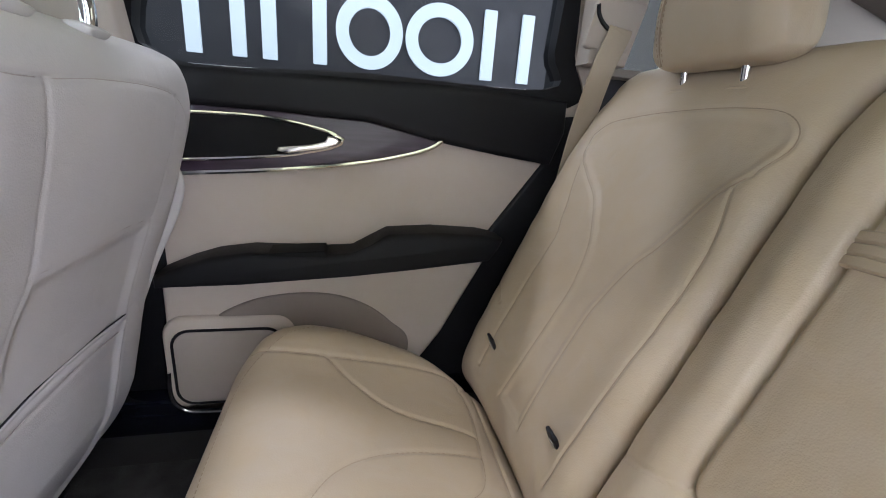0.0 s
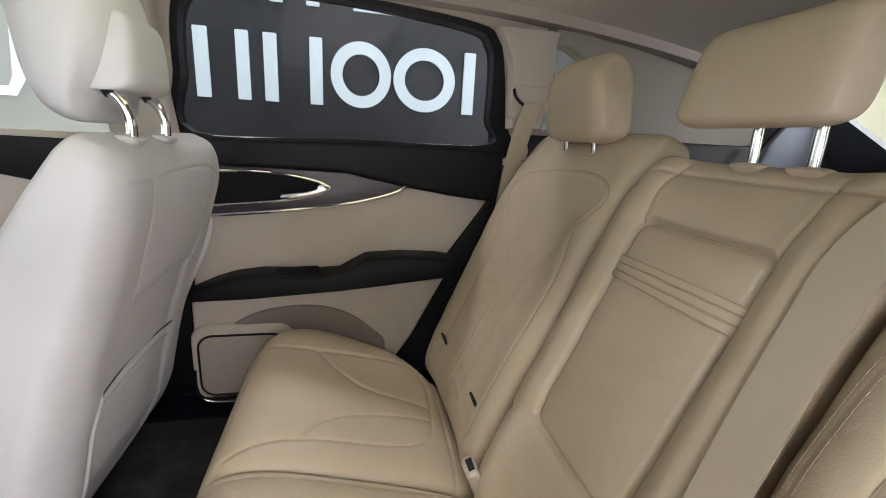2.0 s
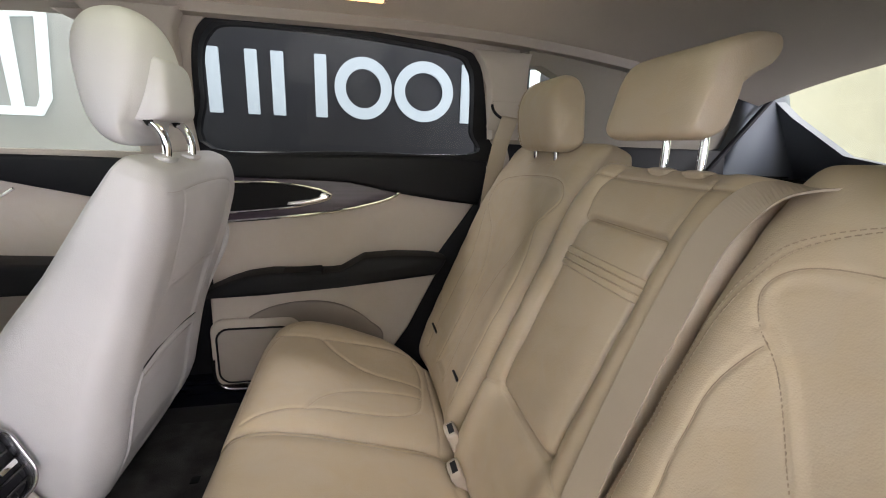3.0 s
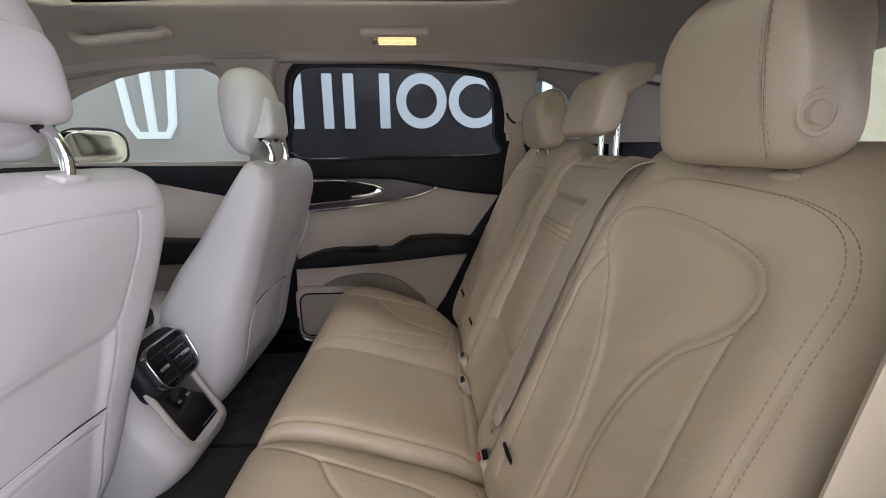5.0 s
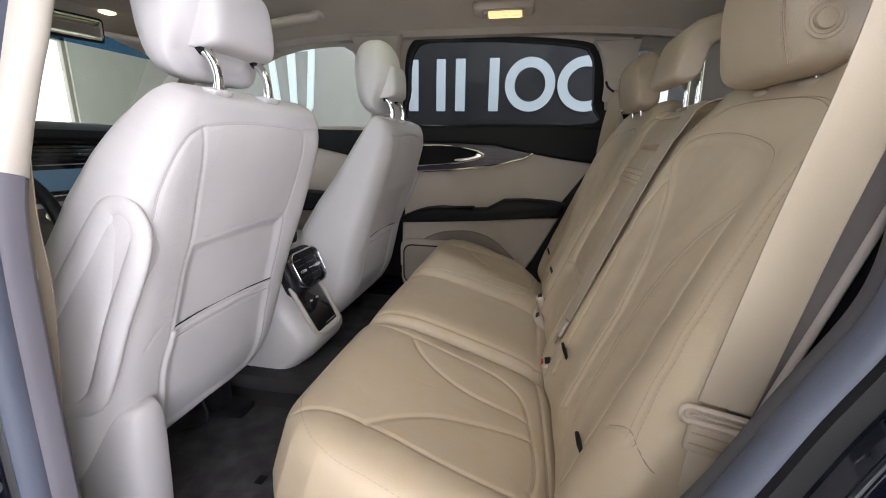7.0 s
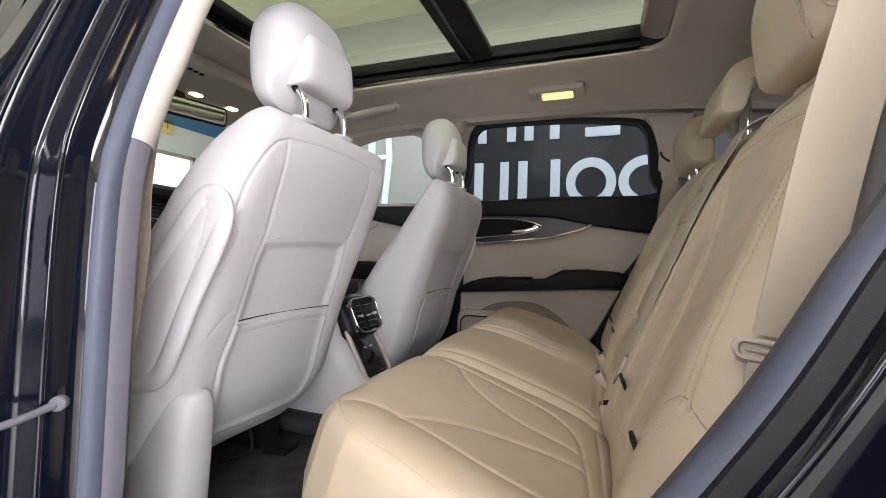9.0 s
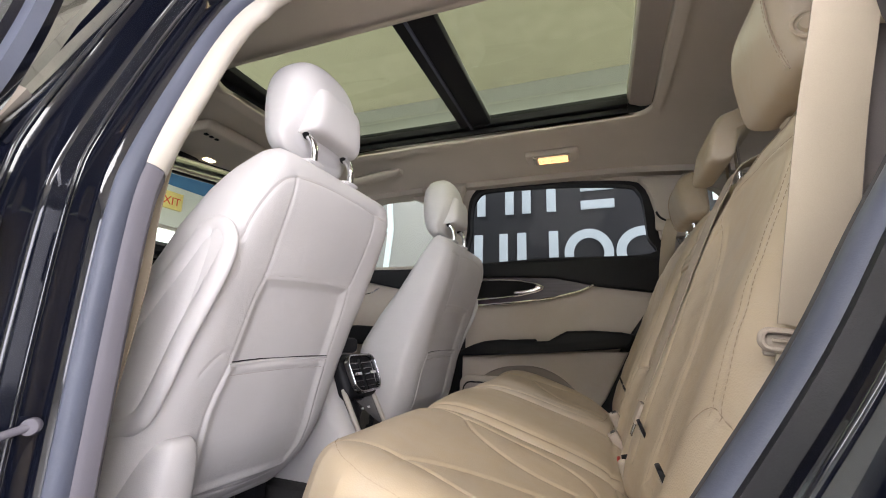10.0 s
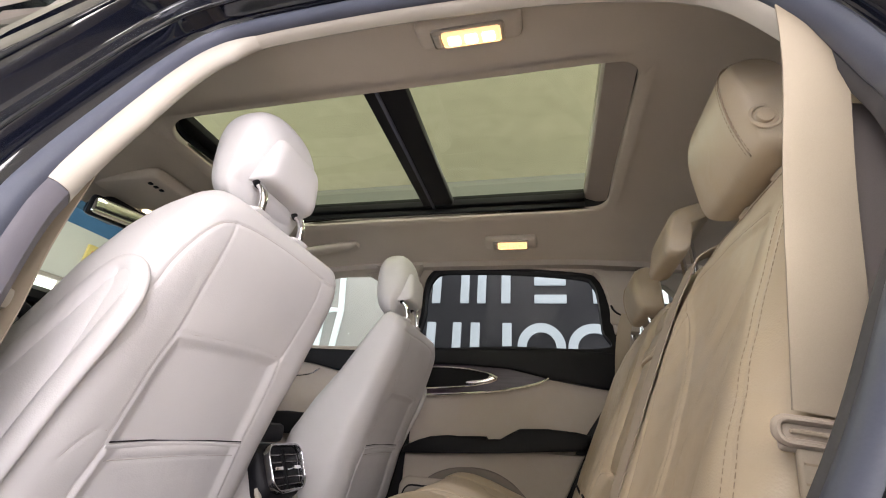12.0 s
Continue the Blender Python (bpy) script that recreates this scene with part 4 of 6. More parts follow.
    hp = Pad((-0.352 + set_back, hc, 1.271), (0, 1, 0), (-0.06, 0, 0.998), (0.998, 0, 0.06), 0.23 * small, 0.23, 0.072 * small, 0.076 * small, 2.5, 2.6, 0.0,
             width=lambda b: np.where(b > 0, np.clip(1 - np.abs(b / 0.1155) ** 2.5, 0.002, 1) ** 0.4, np.clip(1 - np.abs(b / 0.1155) ** 5, 0.002, 1) ** 0.2),
             shapes=(lambda a, b: -0.03 * np.clip((0.02 - b) / 0.10, 0, 1) ** 1.6,))
    h = hp.build("headrest", VINYL, seat, nu=80, nv=80)
    # moulded shell: an arch that stands out of the pad, flat beneath, where the posts enter
    shell = Pad((-0.329 + set_back, hc, 1.254), (0, 1, 0), (-0.02, 0, 1.0), (1.0, 0, 0.02), 0.166 * small, 0.108, 0.060 * small, 0.03, 6, 5, 0.12,
                width=lambda b: 0.68 + 0.32 * np.sqrt(np.clip(1 - np.clip((b + 0.04) / 0.094, 0, 1) ** 2.4, 0.0, 1)))
    shell.build("rear_shell", VINYL, h, "moulded rear shell", nu=70, nv=60)
    for y in posts:
        tube("post", [(-0.345 + set_back, y, 1.205), (-0.322 + set_back, y, 1.203), (-0.303 + set_back, y, 1.193), (-0.292 + set_back, y, 1.172), (-0.29 + set_back, y, 1.145), (-0.297 + set_back, y, 1.10)], 0.0075, CHROME, h, label="chrome headrest post")
        tube("post_socket", [(-0.312 + set_back, y, 1.206), (-0.306 + set_back, y, 1.199)], 0.0125, CUP, h)
        collar((-0.292 + set_back, y, 1.138), seat, normal=(0.2, 0, 0.98), fore=(0.98, 0, -0.2), long=0.042, wide=0.026, high=0.004, mat=VINYL)
    return seat


front_seat(-0.386, -1, (-0.464, -0.332), 0.0, 0.487, "pale vinyl-backed driver seat with a map pocket")
front_seat(0.42, 1, (0.296, 0.417), 0.038, 0.508, "pale vinyl-backed front passenger seat with a map pocket", 0.036)


# ---- centre console ----
def console():
    c = thing("centre_console", (-0.5, 0.0, 0.36), "pale console with a black rear air vent and power sockets", "console")
    # side outline: bulges to the rear at the socket panel and sweeps forward to the floor
    curve = [tuple(p) for p in spline([(-0.60, 0.338), (-0.53, 0.348), (-0.455, 0.395), (-0.40, 0.44), (-0.384, 0.474), (-0.398, 0.51), (-0.436, 0.555), (-0.472, 0.61), (-0.49, 0.66), (-0.515, 0.73)], 5)]
    bm = bmesh.new()
    ys = [-0.075, -0.068, -0.05, -0.02, 0.05, 0.12, 0.15, 0.168, 0.175]
    ring = []
    for y in ys:
        e = min(1.0, (y + 0.075) / 0.055, (0.175 - y) / 0.055)
        back = 0.045 * (1 - math.sqrt(max(0.0, 1 - (1 - e) ** 2)))
        ring.append([bm.verts.new((x - back - (0.04 if y < 0 else 0.0) * max(0.0, 0.5 - z) * -y / 0.075, y, z)) for x, z in curve] + [bm.verts.new((-1.05, y, 0.73)), bm.verts.new((-1.05, y, 0.338))])
    for a, b in zip(ring[:-1], ring[1:]):
        for k in range(len(a)):
            k2 = (k + 1) % len(a)
            bm.faces.new((a[k], a[k2], b[k2], b[k]))
    bm.faces.new(ring[0])
    bm.faces.new(ring[-1])
    part("console_body", bm, VINYL, c, sharp=60)
    m = Matrix.Translation((-0.448, 0.058, 0.682)) @ Matrix.Rotation(radians(-24), 4, "Y")
    bm = box_bm((-0.12, -0.09, -0.064), (-0.012, 0.093, 0.074), 0.03, 5)
    for v in bm.verts:
        v.co.y *= 1 + 0.9 * v.co.z
    bmesh.ops.transform(bm, matrix=m, verts=bm.verts)
    part("vent_housing", bm, BLACK, c, "black vent housing")
    frame_pts = [m @ Vector((0.0, y * (1 + 0.9 * z), z)) for y, z in rounded(-0.074, -0.052, 0.076, 0.058, 0.03, 7)]
    sweep("vent_frame", frame_pts, [(-0.003, -0.012), (0.003, -0.012), (0.003, 0.002), (0.0015, 0.004), (-0.0015, 0.004), (-0.003, 0.002)], surface("dark_chrome", (0.42, 0.42, 0.45), 0.22, metal=1.0, vary=0.03, bump=0.0), c, up=(0.913, 0, 0.407), closed_path=True, label="satin metal vent frame")
    for k in range(5):
        z = -0.037 + 0.018 * k
        part("louvre", box_bm((-0.03, -0.068, z - 0.002), (-0.006, 0.07, z + 0.002), 0.001, 1, m), PIANO, c)
    part("vent_divider", box_bm((-0.028, -0.004, -0.05), (-0.004, 0.004, 0.048), 0.001, 1, m), CUP, c)
    for y in (-0.042, 0.042):
        part("vent_tab", box_bm((-0.008, y - 0.016, -0.005), (0.005, y + 0.016, 0.004), 0.002, 2, m), CHROME, c, "bright chrome vent tab")
        for d in (-0.02, 0.0, 0.02):
            part("vane", box_bm((-0.03, y + d - 0.0012, -0.048), (-0.012, y + d + 0.0012, 0.046), 0, 1, m), CUP, c)
    box_m = Matrix.Translation((-0.424, 0.052, 0.552)) @ Matrix.Rotation(radians(-29), 4, "Y")
    part("socket_panel", box_bm((-0.06, -0.068, -0.066), (0.004, 0.070, 0.10), 0.012, 3, box_m), PIANO, c, "gloss black socket panel")
    rim = [box_m @ Vector((0.002, y, z)) for y, z in ((-0.075, 0.10), (-0.075, 0.0), (-0.074, -0.05), (-0.062, -0.07), (-0.03, -0.075), (0.03, -0.075), (0.064, -0.07), (0.076, -0.05), (0.077, 0.0), (0.077, 0.10))]
    sweep("panel_rim", rim, circle(0.0075, 8), TRIM, c, up=(0.87, 0, 0.48), label="cream panel rim")
    for y in (-0.018, 0.018):
        part("usb_port", box_bm((0.003, y - 0.007, 0.03), (0.0058, y + 0.007, 0.036), 0.001, 1, box_m), SATIN, c)
    part("socket_cover_edge", box_bm((0.003, -0.01, -0.052), (0.0056, 0.055, -0.0495), 0.001, 1, box_m), SATIN, c)
    box("armrest_lid", (-0.95, -0.05, 0.735), (-0.535, 0.155, 0.785), BLACK, c, 0.015, "black padded console lid")
    return c


console()


# ---- far rear door ----
def lean_in(x, z):
    """The glass house leans inwards above the waist."""
    return -0.34 * max(0.0, z - 1.13)


def window_band(name, outer, inner, y0, y1, mat, parent, label=""):
    """A plate between two closed outlines of (x, z) with the same count of points."""
    k = len(outer)
    bm = bmesh.new()
    loops = []
    for poly, y in ((outer, y0), (inner, y0), (inner, y1), (outer, y1)):
        loops.append([bm.verts.new((x, y + lean_in(x, z) * (1 if y0 > 0 else -1), z)) for x, z in poly])
    for a in range(4):
        b = (a + 1) % 4
        for i in range(k):
            j = (i + 1) % k
            bm.faces.new((loops[a][i], loops[a][j], loops[b][j], loops[b][i]))
    return part(name, bm, mat, parent, label)


def glass_pane(name, poly, y, parent, mat, sgn=1):
    bm = bmesh.new()
    bm.faces.new([bm.verts.new((x, y + lean_in(x, z) * sgn, z)) for x, z in poly])
    ob = part(name, bm, mat, parent, "tinted window glass", smooth=False)
    ob.visible_shadow = False
    return ob


def far_rear_door():
    d = thing("rear_door", (0.05, 0.80, 0.40), "closed rear car door with cream trim, black armrest and wood inlay", "car door")
    slab("door_base", [(-0.365, 0.40), (0.10, 0.40), (0.20, 0.52), (0.325, 0.74), (0.40, 0.86), (0.50, 1.0), (0.50, 1.13), (-0.365, 1.13)], 0.80, 0.90, DOORSKIN, d, 0.01, "cream padded door skin")
    # black waist rail
    sill = [(-0.362, 1.066), (-0.114, 1.063), (0.052, 1.056), (0.20, 1.024), (0.34, 1.003), (0.47, 0.987), (0.495, 1.06), (0.492, 1.13), (0.3, 1.142), (0.0, 1.136), (-0.362, 1.132)]
    slab("waist_rail", sill, 0.764, 0.83, BLACK, d, 0.014, "black padded waist rail")
    slab("waist_seal", [(-0.36, 1.128), (0.47, 1.139), (0.47, 1.148), (-0.36, 1.137)], 0.785, 0.80, SATIN, d, 0.002)
    # wood inlay with chrome outline
    inlay = [(-0.362, 1.066), (-0.114, 1.063), (0.052, 1.056), (0.15, 1.036), (0.216, 1.022), (0.16, 0.998), (0.042, 0.972), (-0.116, 0.952), (-0.362, 0.932)]
    slab("wood_inlay", inlay, 0.776, 0.82, WOOD, d, 0.003, "dark wood inlay")
    low = spline([(-0.362, 0.931), (-0.116, 0.951), (0.042, 0.972), (0.14, 0.994), (0.19, 1.012), (0.215, 1.03)], 8)
    sweep("chrome_strip", [(x, 0.774, z) for x, z in low], circle(0.0055, 8), CHROME, d, label="chrome strip")
    tip = [(0.004, 1.018), (0.0, 1.0085)]
    up_line = spline([(-0.362, 1.05), (-0.20, 1.053), (-0.114, 1.048), (-0.04, 1.035), (-0.012, 1.026)], 8)
    dn_line = spline([(-0.022, 0.9985), (-0.06, 0.99), (-0.116, 0.979), (-0.22, 0.968), (-0.362, 0.958)], 8)
    loop = np.vstack([up_line, tip, dn_line])
    sweep("handle_bezel", [(x, 0.772, z) for x, z in loop], circle(0.0042, 8), CHROME, d, label="chrome handle bezel")
    slab("handle_cup", [(x, z) for x, z in loop], 0.7745, 0.80, CUP, d, 0.0, "black recessed handle cup")
    # wedge-shaped pull: slim at its free end, deep where it joins the point of the bezel
    slab("door_handle", [(-0.125, 0.989), (-0.10, 0.985), (-0.04, 0.995), (-0.008, 1.006), (-0.002, 1.014), (-0.012, 1.022), (-0.026, 1.024), (-0.032, 1.013), (-0.06, 1.005), (-0.12, 0.998)], 0.752, 0.774, CHROME, d, 0.004, "chrome wedge pull handle")
    # armrest
    arm = [(-0.36, 0.735), (-0.30, 0.762), (-0.25, 0.778), (-0.18, 0.787), (-0.03, 0.783), (0.025, 0.786), (0.06, 0.806), (0.10, 0.828), (0.20, 0.834), (0.31, 0.829), (0.36, 0.82), (0.352, 0.80), (0.33, 0.767), (0.15, 0.75), (0.024, 0.737), (-0.2, 0.721), (-0.36, 0.711)]
    slab("armrest", arm, 0.718, 0.80, BLACK, d, 0.014, "black padded armrest")
    slab("window_switch_bezel", [(-0.18, 0.778), (-0.024, 0.776), (-0.033, 0.792), (-0.083, 0.790), (-0.176, 0.784)], 0.722, 0.785, CUP, d, 0.003, "black switch plate")
    # lower trim
    slab("lower_trim", [(-0.372, 0.39), (0.12, 0.39), (0.241, 0.562), (0.336, 0.752), (0.15, 0.75), (-0.366, 0.71)], 0.772, 0.81, DOORSKIN, d, 0.012, "cream lower trim")
    arch = spline([(-0.29, 0.60), (-0.25, 0.637), (-0.18, 0.667), (-0.09, 0.679), (-0.01, 0.672), (0.06, 0.644), (0.115, 0.60), (0.16, 0.545), (0.14, 0.42)], 6)
    slab("map_pocket", [tuple(p) for p in arch] + [(-0.30, 0.42)], 0.765, 0.80, surface("taupe_plastic", (0.235, 0.195, 0.17), 0.4, vary=0.06, grain=800), d, 0.006, "taupe map pocket")
    slab("speaker_surround", rounded(-0.374, 0.388, -0.10, 0.63, 0.045, 6), 0.760, 0.80, DOORSKIN, d, 0.01)
    slab("speaker_grille", rounded(-0.353, 0.418, -0.13, 0.597, 0.035, 6), 0.7565, 0.78, surface("grille", (0.40, 0.345, 0.30), 0.6, vary=0.05, grain=1500, bump=0.5), d, 0.004, "perforated speaker grille")
    rg = rounded(-0.355, 0.416, -0.128, 0.599, 0.037, 6)
    sweep("speaker_gap", [(x, 0.7585, z) for x, z in rg], circle(0.0035, 6), BLACK, d, closed_path=True)
    ch = spline([(-0.368, 0.50), (-0.368, 0.44), (-0.352, 0.408), (-0.315, 0.394), (-0.2, 0.39), (-0.10, 0.389)], 6)
    sweep("speaker_chrome", [(x, 0.758, z) for x, z in ch], circle(0.005, 8), CHROME, d, label="chrome speaker trim")
    # window frame and glass
    inner = [(-0.322, 1.145), (0.05, 1.148), (0.437, 1.15), (0.431, 1.22), (0.418, 1.345), (0.40, 1.395), (0.35, 1.424), (0.1, 1.447), (-0.1, 1.453), (-0.235, 1.452), (-0.278, 1.432), (-0.305, 1.385), (-0.320, 1.28)]
    outer = [(-0.345, 1.11), (0.05, 1.11), (0.497, 1.11), (0.478, 1.22), (0.448, 1.345), (0.422, 1.408), (0.36, 1.438), (0.1, 1.46), (-0.1, 1.466), (-0.24, 1.466), (-0.291, 1.446), (-0.32, 1.39), (-0.337, 1.28)]
    inner, outer = ([tuple(p) for p in spline(o, 5, True)] for o in (inner, outer))
    window_band("window_frame", outer, inner, 0.775, 0.83, BLACK, d, "black window frame")
    glass_pane("pane", [(x * 1.01, z) for x, z in outer], 0.81, d, GLASS_DARK)
    return d


far_rear_door()


def far_front_door():
    d = thing("front_door", (-0.95, 0.80, 0.40), "closed front passenger door with cream trim and black rail", "car door")
    slab("door_base", [(-1.75, 0.40), (-0.47, 0.40), (-0.47, 1.13), (-1.75, 1.10)], 0.81, 0.90, DOORSKIN, d, 0.01)
    slab("waist_rail", [(-1.7, 1.08), (-1.2, 1.085), (-0.87, 1.052), (-0.47, 0.97), (-0.47, 1.115), (-1.2, 1.118), (-1.7, 1.11)], 0.77, 0.83, BLACK, d, 0.012, "black padded waist rail")
    slab("waist_seal", [(-1.7, 1.112), (-0.47, 1.118), (-0.47, 1.126), (-1.7, 1.12)], 0.785, 0.80, SATIN, d, 0.002)
    slab("armrest", [(-1.5, 0.80), (-0.9, 0.835), (-0.5, 0.82), (-0.5, 0.75), (-0.9, 0.745), (-1.5, 0.72)], 0.71, 0.82, BLACK, d, 0.015, "black armrest")
    lp = spline([(-1.3, 0.965), (-1.0, 0.985), (-0.87, 1.0), (-0.82, 1.025)], 6)
    sweep("chrome_strip", [(x, 0.785, z) for x, z in lp], circle(0.0045, 8), CHROME, d)
    inner = [(-1.55, 1.13), (-0.9, 1.13), (-0.50, 1.13), (-0.505, 1.25), (-0.515, 1.36), (-0.54, 1.42), (-0.60, 1.45), (-0.75, 1.45), (-0.9, 1.42), (-1.05, 1.37), (-1.3, 1.26)]
    outer = [(-1.7, 1.10), (-0.9, 1.10), (-0.465, 1.10), (-0.465, 1.25), (-0.465, 1.38), (-0.49, 1.46), (-0.57, 1.49), (-0.75, 1.485), (-0.92, 1.455), (-1.08, 1.40), (-1.36, 1.28)]
    window_band("window_frame", outer, inner, 0.775, 0.83, PILLAR, d)
    glass_pane("pane", [(x, z) for x, z in outer], 0.81, d, GLASS)
    # wing mirror
    mr = thing("wing_mirror", (-1.1, 0.98, 1.05), "black wing mirror with a bright glass", "mirror")
    face, side = (math.cos(radians(31)), -math.sin(radians(31)), 0.03), (math.sin(radians(31)), math.cos(radians(31)), 0)
    Pad((-1.235, 1.02, 1.187), side, (0, 0, 1), face, 0.255, 0.17, 0.012, 0.10, 3, 3.5, 0.0, width=lambda b: np.clip(1 - np.abs(b / 0.0852) ** 3, 0.002, 1) ** 0.34).build("housing", PAINT, mr, nu=30, nv=30)
    Pad((-1.223, 1.013, 1.187), side, (0, 0, 1), face, 0.228, 0.142, 0.004, 0.004, 5, 4, 0.0, width=lambda b: np.clip(1 - np.abs(b / 0.0712) ** 3, 0.002, 1) ** 0.34).build("mirror_glass", MIRROR, mr, nu=24, nv=24)
    box("stalk", (-1.30, 0.86, 1.06), (-1.22, 0.98, 1.12), PAINT, mr, 0.01)


far_front_door()


# ---- pillars, rails and the near door opening ----
def lean_near(x, z):
    return 0.36 * max(0.0, z - 1.02)


def lean_far(x, z):
    return -0.36 * max(0.0, z - 1.02)


def pillars():
    p = thing("far_pillar", (-0.42, 0.80, 0.36), "pillar between the far doors, cream above and black below", "pillar", kind="structure")
    slab("lower_cover", [(-0.48, 0.36), (-0.355, 0.36), (-0.355, 1.06), (-0.48, 1.06)], 0.80, 0.86, BLACK, p, 0.01, "black lower pillar cover")
    slab("upper_cover", [(-0.475, 1.06), (-0.345, 1.06), (-0.345, 1.3), (-0.335, 1.42), (-0.31, 1.465), (-0.53, 1.465), (-0.495, 1.42), (-0.475, 1.3)], 0.758, 0.80, PILLAR, p, 0.012, "cream upper pillar cover", lean_far)
    q = thing("far_rear_pillar", (0.58, 0.78, 0.36), "cream rear pillar trim with a seat belt slot", "pillar", kind="structure")
    slab("upper_cover", [(0.472, 1.197), (0.557, 1.197), (0.556, 1.3), (0.554, 1.36), (0.556, 1.40), (0.565, 1.43), (0.40, 1.43), (0.425, 1.40), (0.447, 1.34)], 0.742, 0.79, PILLAR, q, 0.006, "cream upper pillar cover", lambda x, z: lean_far(x, z) + 0.42 * max(0.0, z - 1.335))
    slab("belt_plate", rounded(0.452, 1.222, 0.553, 1.30, 0.012, 4), 0.7385, 0.75, PILLAR, q, 0.002, "cream belt outlet plate", lean_far)
    slab("lower_cover", [(0.12, 0.36), (0.9, 0.36), (0.9, 1.195), (0.47, 1.195), (0.47, 1.0), (0.33, 0.80), (0.18, 0.56)], 0.79, 0.86, BLACK, q, 0.01, "black lower side cover")
    cut = spline([(0.455, 1.291), (0.463, 1.275), (0.48, 1.261), (0.507, 1.25), (0.534, 1.247)], 6)
    sweep("belt_slot", [(x, 0.738 + lean_far(x, z), z) for x, z in cut], circle(0.0035, 8, 1.2, 1.0), BLACK, q, label="black belt slot")
    # side glass behind the pillar
    w = thing("quarter_window", (0.75, 0.75, 1.15), "small bright fixed side window behind the rear seat", "window")
    inner = [(0.545, 1.2), (0.64, 1.2), (0.75, 1.204), (0.768, 1.225), (0.755, 1.27), (0.725, 1.32), (0.67, 1.375), (0.60, 1.404), (0.548, 1.40)]
    outer = [(0.55, 1.185), (0.85, 1.185), (1.25, 1.185), (1.36, 1.2), (1.36, 1.31), (1.3, 1.44), (1.1, 1.52), (0.60, 1.52), (0.55, 1.42)]
    window_band("window_frame", outer, inner, 0.75, 0.80, QUARTER, w, "taupe moulded surround")
    glass_pane("pane", outer, 0.79, w, GLASS)
    n = thing("near_quarter_window", (0.75, -0.75, 1.15), "small fixed side window behind the rear seat", "window")
    window_band("window_frame", outer, inner, -0.765, -0.80, QUARTER, n, "taupe moulded surround")
    glass_pane("pane", outer, -0.79, n, GLASS, -1)
    for sg, nm in ((1, "far_roof_rail"), (-1, "near_roof_rail")):
        path = [(x, sg * 0.672, roof_z(x, 0.645) + 0.004) for x in np.linspace(-1.1, 0.56 if sg < 0 else 1.24, 30)]
        ob = sweep(nm, path, [(-0.055, -0.02), (0.03, -0.02), (0.055, 0.0), (0.055, 0.03), (-0.055, 0.03)] if sg < 0 else [(-0.03, -0.02), (0.055, -0.02), (0.055, 0.03), (-0.055, 0.03), (-0.055, 0.0)], PILLAR, None, up=(0, 0, 1), label="beige roof rail trim")
        tagged(ob, category="trim", kind="structure")


pillars()


def far_window_surround():
    """Beige trim that rounds the head of the far rear window."""
    hole = [(-0.343, 1.115), (0.05, 1.115), (0.495, 1.115), (0.477, 1.22), (0.447, 1.345), (0.42, 1.406), (0.36, 1.436), (0.1, 1.458), (-0.1, 1.464), (-0.24, 1.464), (-0.289, 1.444), (-0.318, 1.39), (-0.335, 1.28)]
    edge = [(-0.40, 1.10), (0.05, 1.10), (0.53, 1.10), (0.53, 1.22), (0.53, 1.36), (0.53, 1.52), (0.36, 1.53), (0.1, 1.53), (-0.1, 1.53), (-0.24, 1.53), (-0.40, 1.53), (-0.40, 1.39), (-0.40, 1.28)]
    hole, edge = ([tuple(p) for p in spline(o, 5, True)] for o in (hole, edge))
    ob = window_band("window_surround", edge, hole, 0.769, 0.774, PILLAR, None, "beige moulded trim round the far rear window")
    tagged(ob, category="trim", kind="structure")


far_window_surround()

RING = [(-0.33, -0.79, 0.47), (-0.336, -0.785, 0.6), (-0.338, -0.78, 0.8), (-0.34, -0.772, 0.96), (-0.348, -0.753, 1.04), (-0.365, -0.705, 1.17), (-0.368, -0.658, 1.3), (-0.345, -0.628, 1.385), (-0.28, -0.613, 1.425), (-0.12, -0.606, 1.442), (0.05, -0.609, 1.436), (0.25, -0.622, 1.405), (0.416, -0.645, 1.333), (0.476, -0.682, 1.206), (0.482, -0.722, 1.085), (0.470, -0.75, 1.03), (0.45, -0.770, 0.96), (0.405, -0.781, 0.88), (0.352, -0.795, 0.79), (0.265, -0.805, 0.66), (0.18, -0.81, 0.53), (0.09, -0.812, 0.465), (-0.1, -0.808, 0.445), (-0.255, -0.797, 0.447)]


